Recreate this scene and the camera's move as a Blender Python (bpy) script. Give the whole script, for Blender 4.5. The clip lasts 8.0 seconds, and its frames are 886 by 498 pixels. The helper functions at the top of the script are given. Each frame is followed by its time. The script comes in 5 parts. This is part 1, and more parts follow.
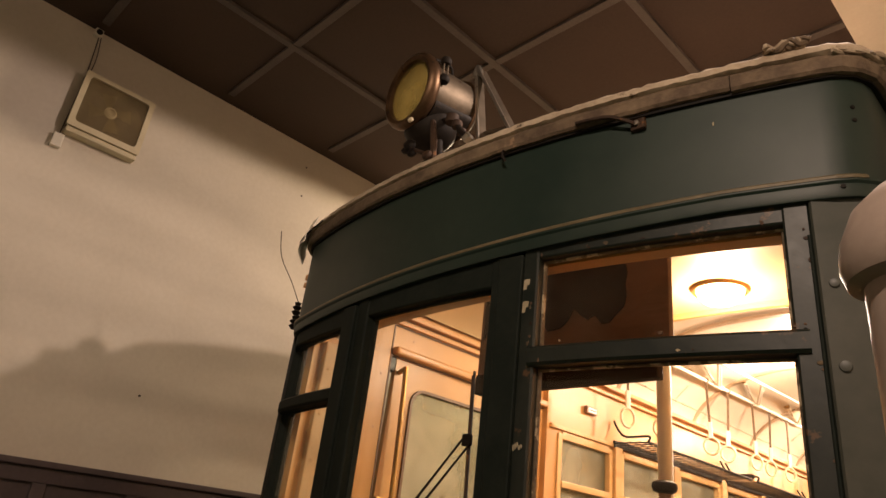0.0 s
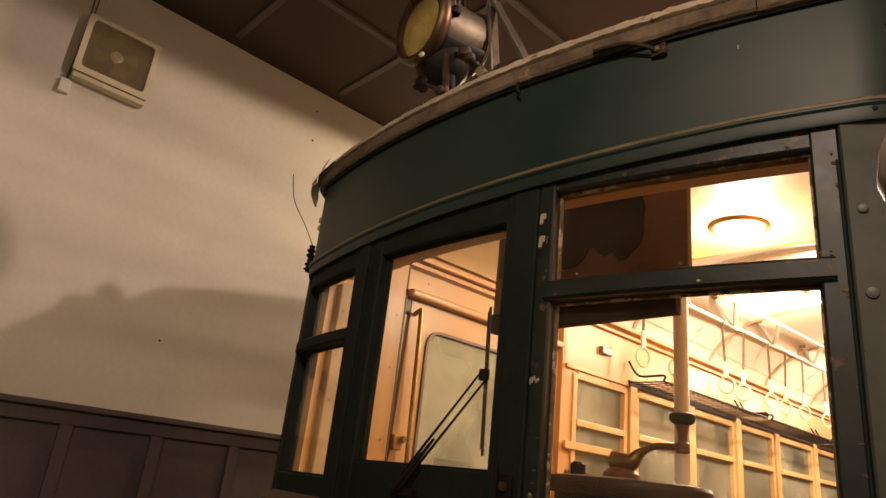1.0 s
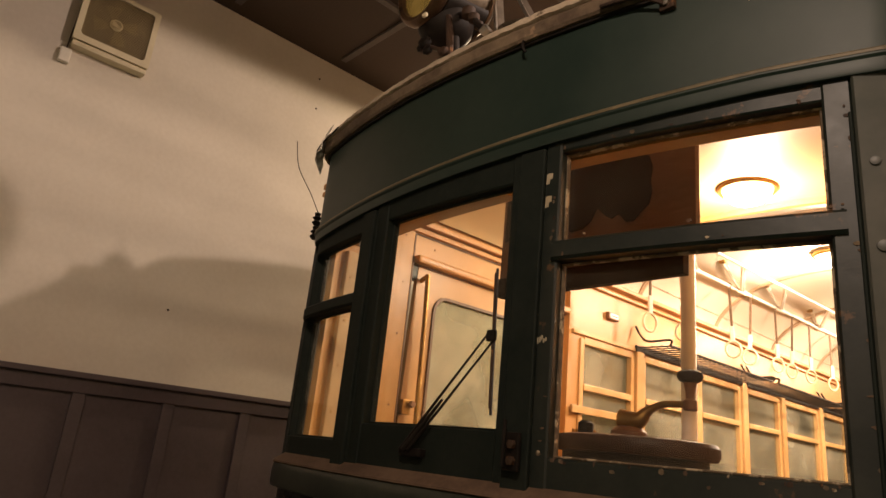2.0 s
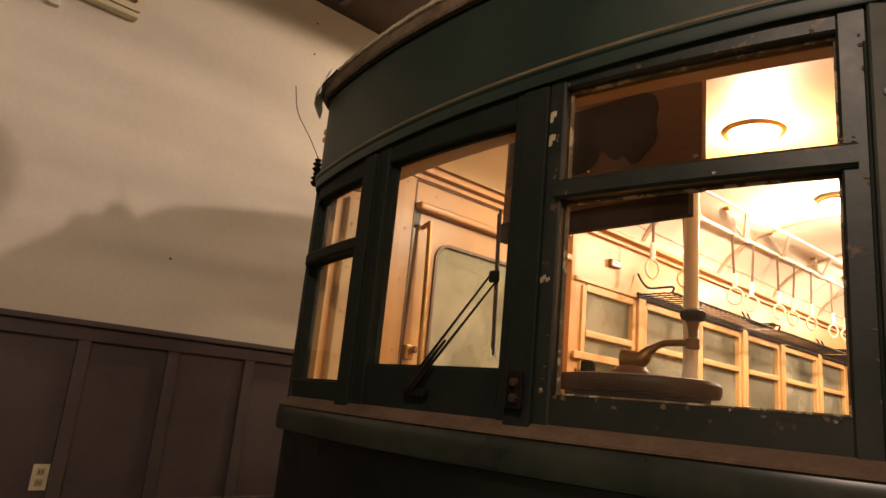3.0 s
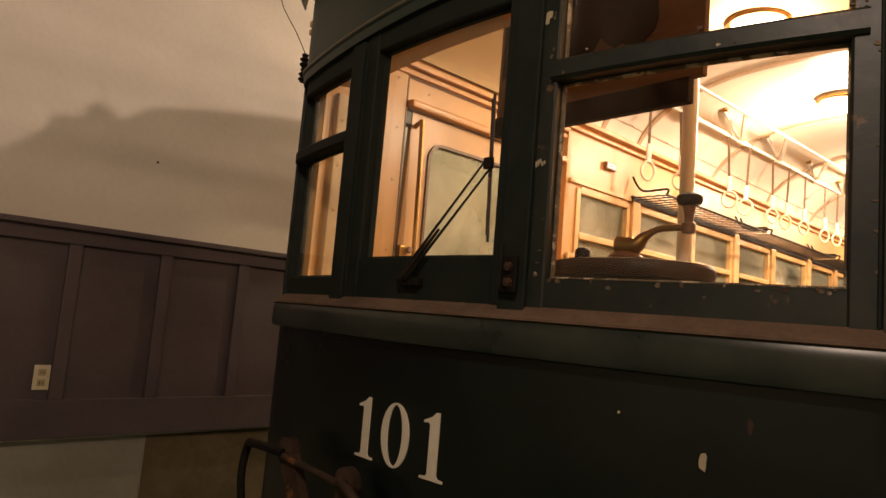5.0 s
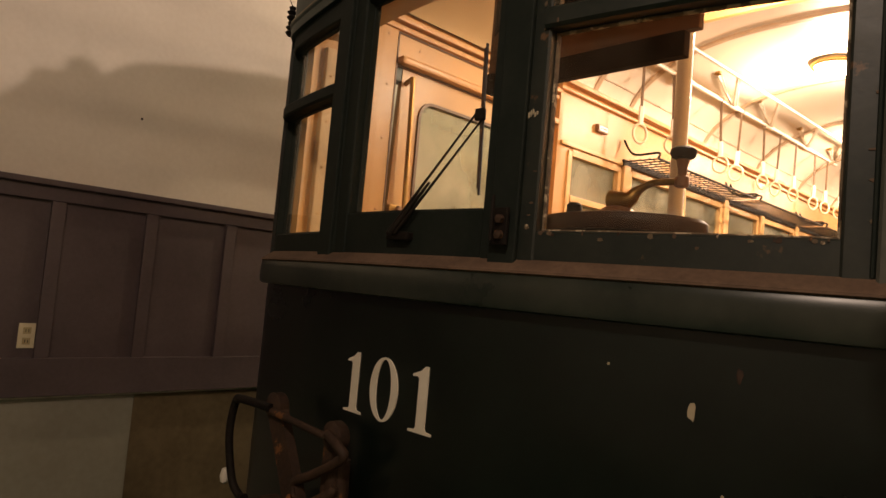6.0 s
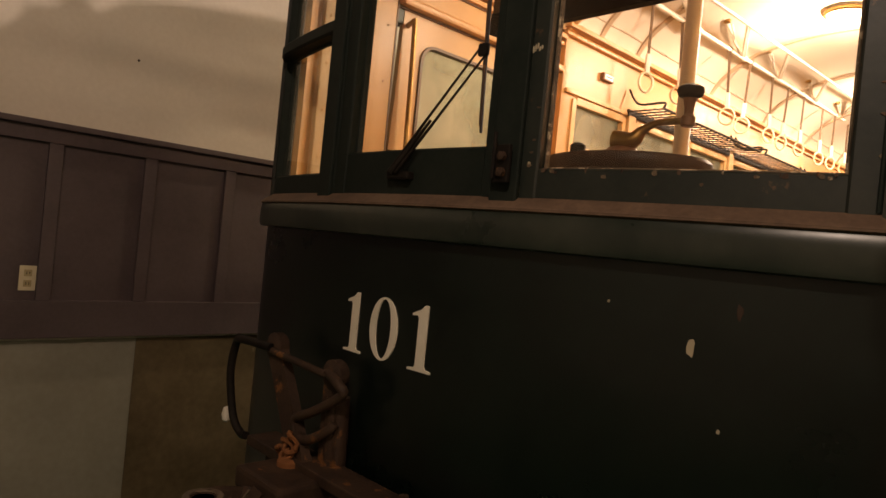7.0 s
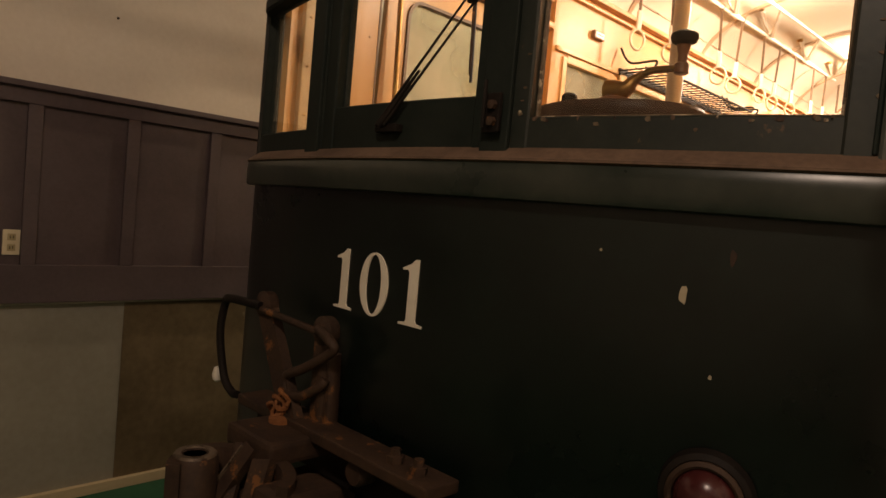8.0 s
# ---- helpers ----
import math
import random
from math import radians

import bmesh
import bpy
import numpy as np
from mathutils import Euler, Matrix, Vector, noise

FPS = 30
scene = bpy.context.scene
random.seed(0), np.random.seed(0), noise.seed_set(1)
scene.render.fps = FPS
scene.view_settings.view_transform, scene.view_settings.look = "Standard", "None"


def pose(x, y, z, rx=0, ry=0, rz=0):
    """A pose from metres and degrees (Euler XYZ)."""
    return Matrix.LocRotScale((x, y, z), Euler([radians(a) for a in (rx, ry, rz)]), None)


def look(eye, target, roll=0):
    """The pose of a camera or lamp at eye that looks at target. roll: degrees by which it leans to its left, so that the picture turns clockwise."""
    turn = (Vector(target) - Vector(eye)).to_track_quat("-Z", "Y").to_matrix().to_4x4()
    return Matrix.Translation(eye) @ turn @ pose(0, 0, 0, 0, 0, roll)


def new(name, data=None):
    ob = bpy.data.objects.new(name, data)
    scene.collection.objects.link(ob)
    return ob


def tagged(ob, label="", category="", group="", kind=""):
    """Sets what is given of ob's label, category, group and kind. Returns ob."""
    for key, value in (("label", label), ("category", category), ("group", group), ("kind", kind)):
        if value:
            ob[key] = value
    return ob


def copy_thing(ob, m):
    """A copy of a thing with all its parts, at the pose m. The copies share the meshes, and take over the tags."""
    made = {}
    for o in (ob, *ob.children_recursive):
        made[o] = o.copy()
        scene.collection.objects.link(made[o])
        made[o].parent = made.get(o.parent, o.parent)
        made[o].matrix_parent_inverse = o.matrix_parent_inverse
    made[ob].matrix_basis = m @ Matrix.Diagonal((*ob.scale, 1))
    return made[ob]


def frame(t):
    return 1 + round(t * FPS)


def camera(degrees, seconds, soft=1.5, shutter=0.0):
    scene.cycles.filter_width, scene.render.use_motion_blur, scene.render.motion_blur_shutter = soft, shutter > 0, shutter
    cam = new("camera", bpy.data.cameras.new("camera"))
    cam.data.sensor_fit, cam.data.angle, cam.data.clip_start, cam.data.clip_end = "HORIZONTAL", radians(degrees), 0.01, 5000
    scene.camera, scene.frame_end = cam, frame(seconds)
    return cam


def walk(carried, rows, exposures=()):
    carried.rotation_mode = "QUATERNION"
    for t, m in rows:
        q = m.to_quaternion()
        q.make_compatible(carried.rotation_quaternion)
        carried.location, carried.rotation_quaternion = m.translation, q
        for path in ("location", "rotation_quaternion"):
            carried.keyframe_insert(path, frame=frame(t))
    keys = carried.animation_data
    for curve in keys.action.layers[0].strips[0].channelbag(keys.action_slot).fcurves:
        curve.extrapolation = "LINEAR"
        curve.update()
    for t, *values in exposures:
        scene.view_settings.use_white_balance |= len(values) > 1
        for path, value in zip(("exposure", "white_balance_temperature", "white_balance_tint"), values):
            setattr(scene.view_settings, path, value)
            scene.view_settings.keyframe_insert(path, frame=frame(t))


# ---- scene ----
cam = camera(67.5, 8.0)
PATH = [
    (0, (1.61, -1.425, 1.875), (0.26, -0.195, 2.69), 7.1),
    (0.5, (1.596, -1.412, 1.864), (0.22, -0.167, 2.609), 7.0),
    (1, (1.579, -1.396, 1.85), (0.171, -0.143, 2.519), 6.5),
    (1.5, (1.574, -1.391, 1.838), (0.152, -0.136, 2.473), 6.1),
    (3, (1.549, -1.364, 1.795), (0.094, -0.069, 2.247), 5.5),
    (3.5, (1.546, -1.359, 1.78), (0.085, -0.052, 2.177), 5.1),
    (4, (1.542, -1.352, 1.765), (0.075, -0.039, 2.115), 4.5),
    (4.5, (1.533, -1.341, 1.743), (0.065, -0.01, 2.013), 4.5),
    (6, (1.501, -1.308, 1.679), (0.066, 0.08, 1.797), 5.1),
    (6.5, (1.5, -1.303, 1.658), (0.066, 0.09, 1.711), 5.2),
    (7, (1.493, -1.293, 1.632), (0.062, 0.104, 1.62), 5.7),
    (7.5, (1.489, -1.283, 1.613), (0.065, 0.12, 1.563), 5.5),
    (8, (1.48, -1.275, 1.59), (0.078, 0.147, 1.487), 5.2),
]
walk(cam, [(t, look(eye, target, roll)) for t, eye, target, roll in PATH])

# ---- world, lights, exposure ----
def lamp(name, kind, place, power, colour, size):
    data = bpy.data.lights.new(name, kind)
    data.energy, data.color, data.shadow_soft_size = power, colour, size
    ob = new(name, data)
    ob.location = place
    if kind == "SPOT":  # a shaded hall lamp: bulb under a flat reflector, open downwards
        data.spot_size, data.spot_blend = radians(176), 0.06
    return ob


world = bpy.data.worlds.new("night")
scene.world = world
world.use_nodes = True
world.node_tree.nodes["Background"].inputs[0].default_value = (0.02, 0.016, 0.012, 1)
world.node_tree.nodes["Background"].inputs[1].default_value = 0.1
lamp("hall_lamp_over_tram", "SPOT", (1.3, 1.05, 4.29), 170, (1.0, 0.755, 0.63), 0.04)
lamp("hall_lamp_by_wall", "SPOT", (-1.4, 2.3, 4.25), 120, (1.0, 0.76, 0.50), 0.06)
lamp("hall_lamp_in_front", "SPOT", (1.92, -2.2, 3.85), 155, (1.0, 0.75, 0.585), 0.06)
TRAM_LAMPS = [(0.30, 1.67, 3.2), (0.10, 3.55, 3.41), (0.10, 5.6, 3.41), (0.10, 7.6, 3.41)]
for place, power in zip(TRAM_LAMPS, (62, 128, 128, 108)):
    lamp("tram_lamp_light", "POINT", (place[0], place[1], place[2] - 0.17), power, (1.0, 0.77, 0.62), 0.05)


# ---- materials ----
def material(name, c1, c2, scale=6.0, rough=0.6, metal=0.0, bump=0.2, fine=60.0, wear=None, wear_scale=9.0, wear_at=0.66,
             stretch=(1, 1, 1), wave=0.0, gloss_var=0.15, depth=0.004, shine=0.5):
    m = bpy.data.materials.new(name)
    m.use_nodes = True
    nt = m.node_tree
    n, l = nt.nodes, nt.links
    p = n["Principled BSDF"]
    tex = n.new("ShaderNodeTexCoord")
    mp = n.new("ShaderNodeMapping")
    mp.inputs["Scale"].default_value = stretch
    l.new(tex.outputs["Object"], mp.inputs["Vector"])
    big = n.new("ShaderNodeTexNoise")
    big.inputs["Scale"].default_value, big.inputs["Detail"].default_value, big.inputs["Roughness"].default_value = scale, 6, 0.6
    small = n.new("ShaderNodeTexNoise")
    small.inputs["Scale"].default_value, small.inputs["Detail"].default_value = fine, 5
    for t in (big, small):
        l.new(mp.outputs["Vector"], t.inputs["Vector"])
    add = n.new("ShaderNodeMath")
    add.operation = "MULTIPLY_ADD"
    l.new(small.outputs["Fac"], add.inputs[0])
    add.inputs[1].default_value = 0.35
    l.new(big.outputs["Fac"], add.inputs[2])
    ramp = n.new("ShaderNodeValToRGB")
    ramp.color_ramp.elements[0].position, ramp.color_ramp.elements[1].position = 0.5, 0.85
    ramp.color_ramp.elements[0].color, ramp.color_ramp.elements[1].color = (*c1, 1), (*c2, 1)
    l.new(add.outputs[0], ramp.inputs["Fac"])
    colour = ramp.outputs["Color"]
    if wear:
        w = n.new("ShaderNodeTexNoise")
        w.inputs["Scale"].default_value, w.inputs["Detail"].default_value, w.inputs["Roughness"].default_value = wear_scale, 8, 0.7
        l.new(mp.outputs["Vector"], w.inputs["Vector"])
        wr = n.new("ShaderNodeValToRGB")
        wr.color_ramp.elements[0].position, wr.color_ramp.elements[1].position = wear_at, wear_at + 0.04
        l.new(w.outputs["Fac"], wr.inputs["Fac"])
        mix = n.new("ShaderNodeMix")
        mix.data_type = "RGBA"
        l.new(wr.outputs["Color"], mix.inputs["Factor"])
        l.new(colour, mix.inputs["A"])
        mix.inputs["B"].default_value = (*wear, 1)
        colour = mix.outputs["Result"]
    l.new(colour, p.inputs["Base Color"])
    p.inputs["Metallic"].default_value, p.inputs["Specular IOR Level"].default_value = metal, shine
    mr = n.new("ShaderNodeMapRange")
    mr.inputs["To Min"].default_value, mr.inputs["To Max"].default_value = max(rough - gloss_var, 0.05), min(rough + gloss_var, 1)
    l.new(big.outputs["Fac"], mr.inputs["Value"])
    l.new(mr.outputs["Result"], p.inputs["Roughness"])
    b = n.new("ShaderNodeBump")
    b.inputs["Strength"].default_value, b.inputs["Distance"].default_value = bump, depth
    l.new(add.outputs[0], b.inputs["Height"])
    if wave:
        low = n.new("ShaderNodeTexNoise")
        low.inputs["Scale"].default_value, low.inputs["Detail"].default_value = 1.3, 1
        mw = n.new("ShaderNodeMapping")
        mw.inputs["Scale"].default_value = (1.0, 0.55, 2.2)
        l.new(tex.outputs["Object"], mw.inputs["Vector"])
        l.new(mw.outputs["Vector"], low.inputs["Vector"])
        b2 = n.new("ShaderNodeBump")
        b2.inputs["Strength"].default_value, b2.inputs["Distance"].default_value = 1.0, wave
        l.new(low.outputs["Fac"], b2.inputs["Height"])
        l.new(b2.outputs["Normal"], b.inputs["Normal"])
    l.new(b.outputs["Normal"], p.inputs["Normal"])
    return m


def glowing(name, colour, strength):
    m = bpy.data.materials.new(name)
    m.use_nodes = True
    p = m.node_tree.nodes["Principled BSDF"]
    p.inputs["Base Color"].default_value = (0.9, 0.85, 0.75, 1)
    p.inputs["Emission Color"].default_value = (*colour, 1)
    p.inputs["Emission Strength"].default_value = strength
    return m


def glass_material(name, tint=(0.93, 0.95, 0.9), dirt=0.04, dirt_colour=(0.5, 0.42, 0.3), scale=5.0):
    m = bpy.data.materials.new(name)
    m.use_nodes = True
    nt = m.node_tree
    n, l = nt.nodes, nt.links
    n.remove(n["Principled BSDF"])
    out = n["Material Output"]
    clear, gloss, film = n.new("ShaderNodeBsdfTransparent"), n.new("ShaderNodeBsdfGlossy"), n.new("ShaderNodeBsdfDiffuse")
    clear.inputs["Color"].default_value = (*tint, 1)
    gloss.inputs["Roughness"].default_value = 0.03
    film.inputs["Color"].default_value = (*dirt_colour, 1)
    facing = n.new("ShaderNodeLayerWeight")
    facing.inputs["Blend"].default_value = 0.5
    steep = n.new("ShaderNodeMath")
    steep.operation, steep.inputs[1].default_value = "POWER", 5.0
    l.new(facing.outputs["Facing"], steep.inputs[0])
    fres = n.new("ShaderNodeMapRange")
    fres.inputs["To Min"].default_value, fres.inputs["To Max"].default_value = 0.025, 0.6
    l.new(steep.outputs[0], fres.inputs["Value"])
    a, b = n.new("ShaderNodeMixShader"), n.new("ShaderNodeMixShader")
    l.new(fres.outputs["Result"], a.inputs["Fac"])
    l.new(clear.outputs[0], a.inputs[1])
    l.new(gloss.outputs[0], a.inputs[2])
    tex, noi, mr = n.new("ShaderNodeTexCoord"), n.new("ShaderNodeTexNoise"), n.new("ShaderNodeMapRange")
    noi.inputs["Scale"].default_value, noi.inputs["Detail"].default_value = scale, 7
    l.new(tex.outputs["Object"], noi.inputs["Vector"])
    l.new(noi.outputs["Fac"], mr.inputs["Value"])
    mr.inputs["From Min"].default_value, mr.inputs["From Max"].default_value = 0.35, 0.8
    mr.inputs["To Min"].default_value, mr.inputs["To Max"].default_value = dirt * 0.3, dirt * 2
    l.new(mr.outputs["Result"], b.inputs["Fac"])
    l.new(a.outputs[0], b.inputs[1])
    l.new(film.outputs[0], b.inputs[2])
    l.new(b.outputs[0], out.inputs["Surface"])
    return m


PLASTER = material("cream_plaster", (0.62, 0.555, 0.46), (0.70, 0.635, 0.54), 0.8, 0.85, bump=0.15, fine=40, wave=0.07)
WAINSCOT = material("mauve_grey_paint", (0.068, 0.048, 0.050), (0.100, 0.072, 0.074), 2.5, 0.55, bump=0.25, fine=50)
GREYWALL = material("grey_painted_render", (0.25, 0.23, 0.18), (0.32, 0.30, 0.24), 1.5, 0.85, bump=0.3, fine=30)
BROWNBOARD = material("stained_brown_board", (0.085, 0.06, 0.028), (0.165, 0.12, 0.065), 2.2, 0.6, bump=0.3, fine=25, wear=(0.27, 0.22, 0.15), wear_scale=3.0, wear_at=0.63)
CEILING = material("brown_ceiling_board", (0.05, 0.03, 0.021), (0.07, 0.044, 0.032), 1.2, 0.8, bump=0.2)
BATTEN = material("grey_ceiling_batten", (0.085, 0.068, 0.06), (0.125, 0.102, 0.09), 4, 0.7)
PALE = material("pale_soffit_paint", (0.7, 0.62, 0.5), (0.78, 0.7, 0.58), 1, 0.8)
CARPET = material("green_floor_covering", (0.012, 0.07, 0.03), (0.02, 0.1, 0.045), 3, 0.9, bump=0.6, fine=200)
SKIRT = material("pale_wooden_skirting", (0.5, 0.4, 0.24), (0.6, 0.5, 0.32), 5, 0.6, stretch=(1, 0.1, 1))
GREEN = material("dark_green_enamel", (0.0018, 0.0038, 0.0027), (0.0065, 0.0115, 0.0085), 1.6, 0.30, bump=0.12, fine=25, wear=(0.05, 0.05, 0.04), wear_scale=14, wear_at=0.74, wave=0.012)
# Lighter than the panel green: dust, plus the belt's sheen put into the colour.
BELT = material("dusty_sheen_green_belt_paint", (0.014, 0.021, 0.016), (0.045, 0.050, 0.038), 2.2, 0.30, bump=0.15, fine=25, wear=(0.045, 0.046, 0.035), wear_scale=5, wear_at=0.64, wave=0.01)
TEAL = material("dark_teal_enamel", (0.013, 0.028, 0.021), (0.025, 0.042, 0.031), 1.5, 0.5, bump=0.12, fine=20, wear=(0.07, 0.07, 0.055), wear_scale=16, wear_at=0.75, wave=0.012)
FRAMEGREEN = material("worn_green_frame_paint", (0.008, 0.014, 0.011), (0.022, 0.026, 0.019), 7, 0.46, bump=0.22, fine=60, wear=(0.11, 0.062, 0.03), wear_scale=9, wear_at=0.60)
BEADGREEN = material("matt_green_bead_paint", (0.007, 0.012, 0.009), (0.016, 0.021, 0.016), 9, 0.7, bump=0.3, shine=0.2)
# Much paler than GREEN: the light on the right corner is in the colour.
CORNER = material("lit_side_green_corner_paint", (0.046, 0.053, 0.042), (0.085, 0.086, 0.07), 3, 0.42, bump=0.2, fine=25, wear=(0.1, 0.075, 0.05), wear_scale=6, wear_at=0.66)
SILL = material("dusty_brown_sill", (0.08, 0.048, 0.029), (0.155, 0.098, 0.061), 9, 0.85, bump=0.5, fine=70)
STRIPE = material("worn_ochre_line", (0.12, 0.095, 0.05), (0.2, 0.16, 0.09), 8, 0.5)
CANVAS = material("weathered_roof_canvas", (0.34, 0.26, 0.18), (0.58, 0.48, 0.35), 6, 0.9, bump=0.8, fine=45, wear=(0.11, 0.075, 0.045), wear_scale=7, wear_at=0.6, depth=0.012)
OLDWOOD = material("weathered_edge_wood", (0.09, 0.06, 0.038), (0.22, 0.16, 0.1), 8, 0.85, bump=0.9, fine=50, wear=(0.3, 0.2, 0.12), wear_scale=6, wear_at=0.66, depth=0.01)
ORANGE = material("ochre_interior_paint", (0.51, 0.275, 0.090), (0.60, 0.335, 0.12), 2.0, 0.40, bump=0.15, fine=20, wear=(0.46, 0.24, 0.075), wear_scale=5, wear_at=0.72)
ORANGETRIM = material("ochre_interior_trim", (0.55, 0.28, 0.10), (0.66, 0.36, 0.14), 4, 0.4, bump=0.2)
CREAM = material("cream_tram_ceiling", (0.66, 0.58, 0.46), (0.73, 0.65, 0.53), 1.5, 0.5, bump=0.1)
OAK = material("varnished_light_wood", (0.56, 0.34, 0.13), (0.7, 0.46, 0.2), 5, 0.35, stretch=(1, 1, 0.15), bump=0.2)
DARKWOOD = material("dark_brown_wood", (0.012, 0.006, 0.005), (0.026, 0.012, 0.008), 4, 0.7, stretch=(0.2, 1, 1), shine=0.12)
BOXWOOD = material("dull_brown_box_wood", (0.13, 0.078, 0.058), (0.23, 0.145, 0.108), 4, 0.6, stretch=(0.3, 1, 1), shine=0.2)
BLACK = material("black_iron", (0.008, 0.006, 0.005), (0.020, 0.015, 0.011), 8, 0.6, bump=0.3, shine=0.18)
VCEIL = material("ochre_vestibule_ceiling_paint", (0.55, 0.38, 0.19), (0.62, 0.44, 0.24), 1.5, 0.5, bump=0.1)
RIB = material("tan_ceiling_rib", (0.36, 0.25, 0.15), (0.44, 0.32, 0.2), 4, 0.5)
RUST = material("rusty_brown_iron", (0.028, 0.015, 0.009), (0.066, 0.036, 0.019), 9, 0.7, metal=0.2, bump=0.8, fine=70, wear=(0.2, 0.085, 0.025), wear_scale=10, wear_at=0.6)
WORNLITIRON = material("worn_lit_edge_iron", (0.10, 0.075, 0.05), (0.19, 0.14, 0.095), 14, 0.55, metal=0.3, bump=0.6, wear=(0.05, 0.03, 0.018), wear_scale=20, wear_at=0.55)
RUSTORANGE = material("orange_rust", (0.15, 0.055, 0.015), (0.26, 0.1, 0.028), 12, 0.9, bump=0.8)
GUNMETAL = material("worn_lamp_metal", (0.075, 0.06, 0.042), (0.15, 0.12, 0.085), 6, 0.52, metal=0.8, bump=0.3, fine=40, wear=(0.05, 0.03, 0.02), wear_scale=7, wear_at=0.62)
LAMPRUST = material("brown_tarnished_brass", (0.075, 0.042, 0.022), (0.16, 0.095, 0.05), 9, 0.42, metal=0.7, bump=0.4, fine=50, wear=(0.03, 0.018, 0.012), wear_scale=8, wear_at=0.6)
STEEL = material("bright_steel", (0.5, 0.46, 0.4), (0.62, 0.58, 0.5), 10, 0.3, metal=0.9)
BRASS = material("dull_brass", (0.3, 0.17, 0.05), (0.45, 0.27, 0.08), 9, 0.38, metal=0.85, bump=0.3)
COPPERGRIP = material("worn_brown_grip", (0.13, 0.055, 0.025), (0.25, 0.12, 0.06), 9, 0.35, bump=0.3)
GREYPAINT = material("grey_white_pole_paint", (0.70, 0.75, 0.76), (0.78, 0.83, 0.84), 6, 0.35)
WHITEPAINT = material("white_rail_paint", (0.75, 0.7, 0.6), (0.82, 0.78, 0.68), 6, 0.4)
IVORY = material("ivory_plastic", (0.66, 0.57, 0.38), (0.74, 0.65, 0.45), 8, 0.4)
MESHBROWN = material("brown_fan_grille", (0.27, 0.20, 0.09), (0.38, 0.29, 0.14), 10, 0.6)
# Dark brown holds the shade on the fan's side face.
SHADEBROWN = material("shade_brown_case", (0.09, 0.065, 0.035), (0.15, 0.11, 0.06), 10, 0.7)
HUBTAN = material("dusty_tan_plastic", (0.36, 0.28, 0.14), (0.46, 0.37, 0.2), 10, 0.6)
NUMBERWHITE = material("cream_number_paint", (0.78, 0.72, 0.57), (0.84, 0.78, 0.64), 12, 0.5, wear=(0.45, 0.4, 0.3), wear_scale=30, wear_at=0.72)
PUTTY = material("flaking_window_putty", (0.07, 0.05, 0.03), (0.2, 0.145, 0.085), 14, 0.8, bump=0.6, wear=(0.5, 0.4, 0.26), wear_scale=16, wear_at=0.53)
CTOP = material("worn_dark_brown_plate", (0.030, 0.015, 0.009), (0.065, 0.034, 0.02), 7, 0.5, bump=0.4, wear=(0.12, 0.065, 0.035), wear_scale=8, wear_at=0.64, shine=0.25)
STRAPCLOTH = material("tan_strap_leather", (0.09, 0.05, 0.022), (0.15, 0.09, 0.045), 12, 0.7)
PINKPAINT = material("pale_pinkish_post_paint", (0.33, 0.255, 0.21), (0.42, 0.335, 0.28), 5, 0.5, bump=0.3, wear=(0.5, 0.4, 0.33), wear_scale=8, wear_at=0.68)
RUBBER = material("dark_rubber", (0.02, 0.014, 0.01), (0.03, 0.022, 0.016), 8, 0.6)
GASKET = material("brown_gasket", (0.11, 0.058, 0.03), (0.17, 0.09, 0.05), 8, 0.5)
MAROON = material("maroon_lens_glass", (0.045, 0.010, 0.010), (0.07, 0.016, 0.015), 6, 0.25)
GLASS = glass_material("clear_window_glass")
DIRTYGLASS = glass_material("dirty_window_glass", (0.93, 0.91, 0.86), 0.03, (0.4, 0.32, 0.22))
SALOONGLASS = glass_material("greenish_saloon_glass", (0.84, 0.87, 0.78), 0.26, (0.56, 0.55, 0.44), 2.0)
HAZYGLASS = glass_material("hazy_door_glass", (0.86, 0.88, 0.8), 0.4, (0.62, 0.60, 0.48), 2.0)
AMBERGLASS = glass_material("amber_lamp_glass", (0.95, 0.86, 0.5), 0.3, (0.7, 0.56, 0.2), 6)
# Bright matt yellow stands in for the reflector's glow behind the lens.
REFLECTOR = material("glow_yellow_reflector", (0.62, 0.52, 0.2), (0.75, 0.64, 0.28), 6, 0.5, metal=0.1)
BULB = glowing("lit_lamp_glass", (1.0, 0.84, 0.62), 40.0)
CHIP = material("bare_chipped_primer", (0.42, 0.35, 0.22), (0.5, 0.43, 0.3), 14, 0.8)


# ---- mesh helpers ----
def part(name, bm, mat, parent=None, label="", smooth=False):
    bmesh.ops.recalc_face_normals(bm, faces=bm.faces)
    me = bpy.data.meshes.new(name)
    bm.to_mesh(me)
    bm.free()
    me.materials.append(mat)
    if smooth:
        me.polygons.foreach_set("use_smooth", [True] * len(me.polygons))
        me.set_sharp_from_angle(angle=radians(38))
    ob = new(name, me)
    if parent:
        ob.parent = parent
    if label:
        ob["label"] = label
    return ob


def thing(name, label, category, place=(0, 0, 0), group="", kind=""):
    ob = new(name)
    ob.location = place
    return tagged(ob, label, category, group, kind)


def under(child, parent):
    """Keeps the child's world place under a parent that stands away from the origin."""
    child.parent = parent
    child.matrix_parent_inverse = Matrix.Translation(parent.location).inverted()
    return child


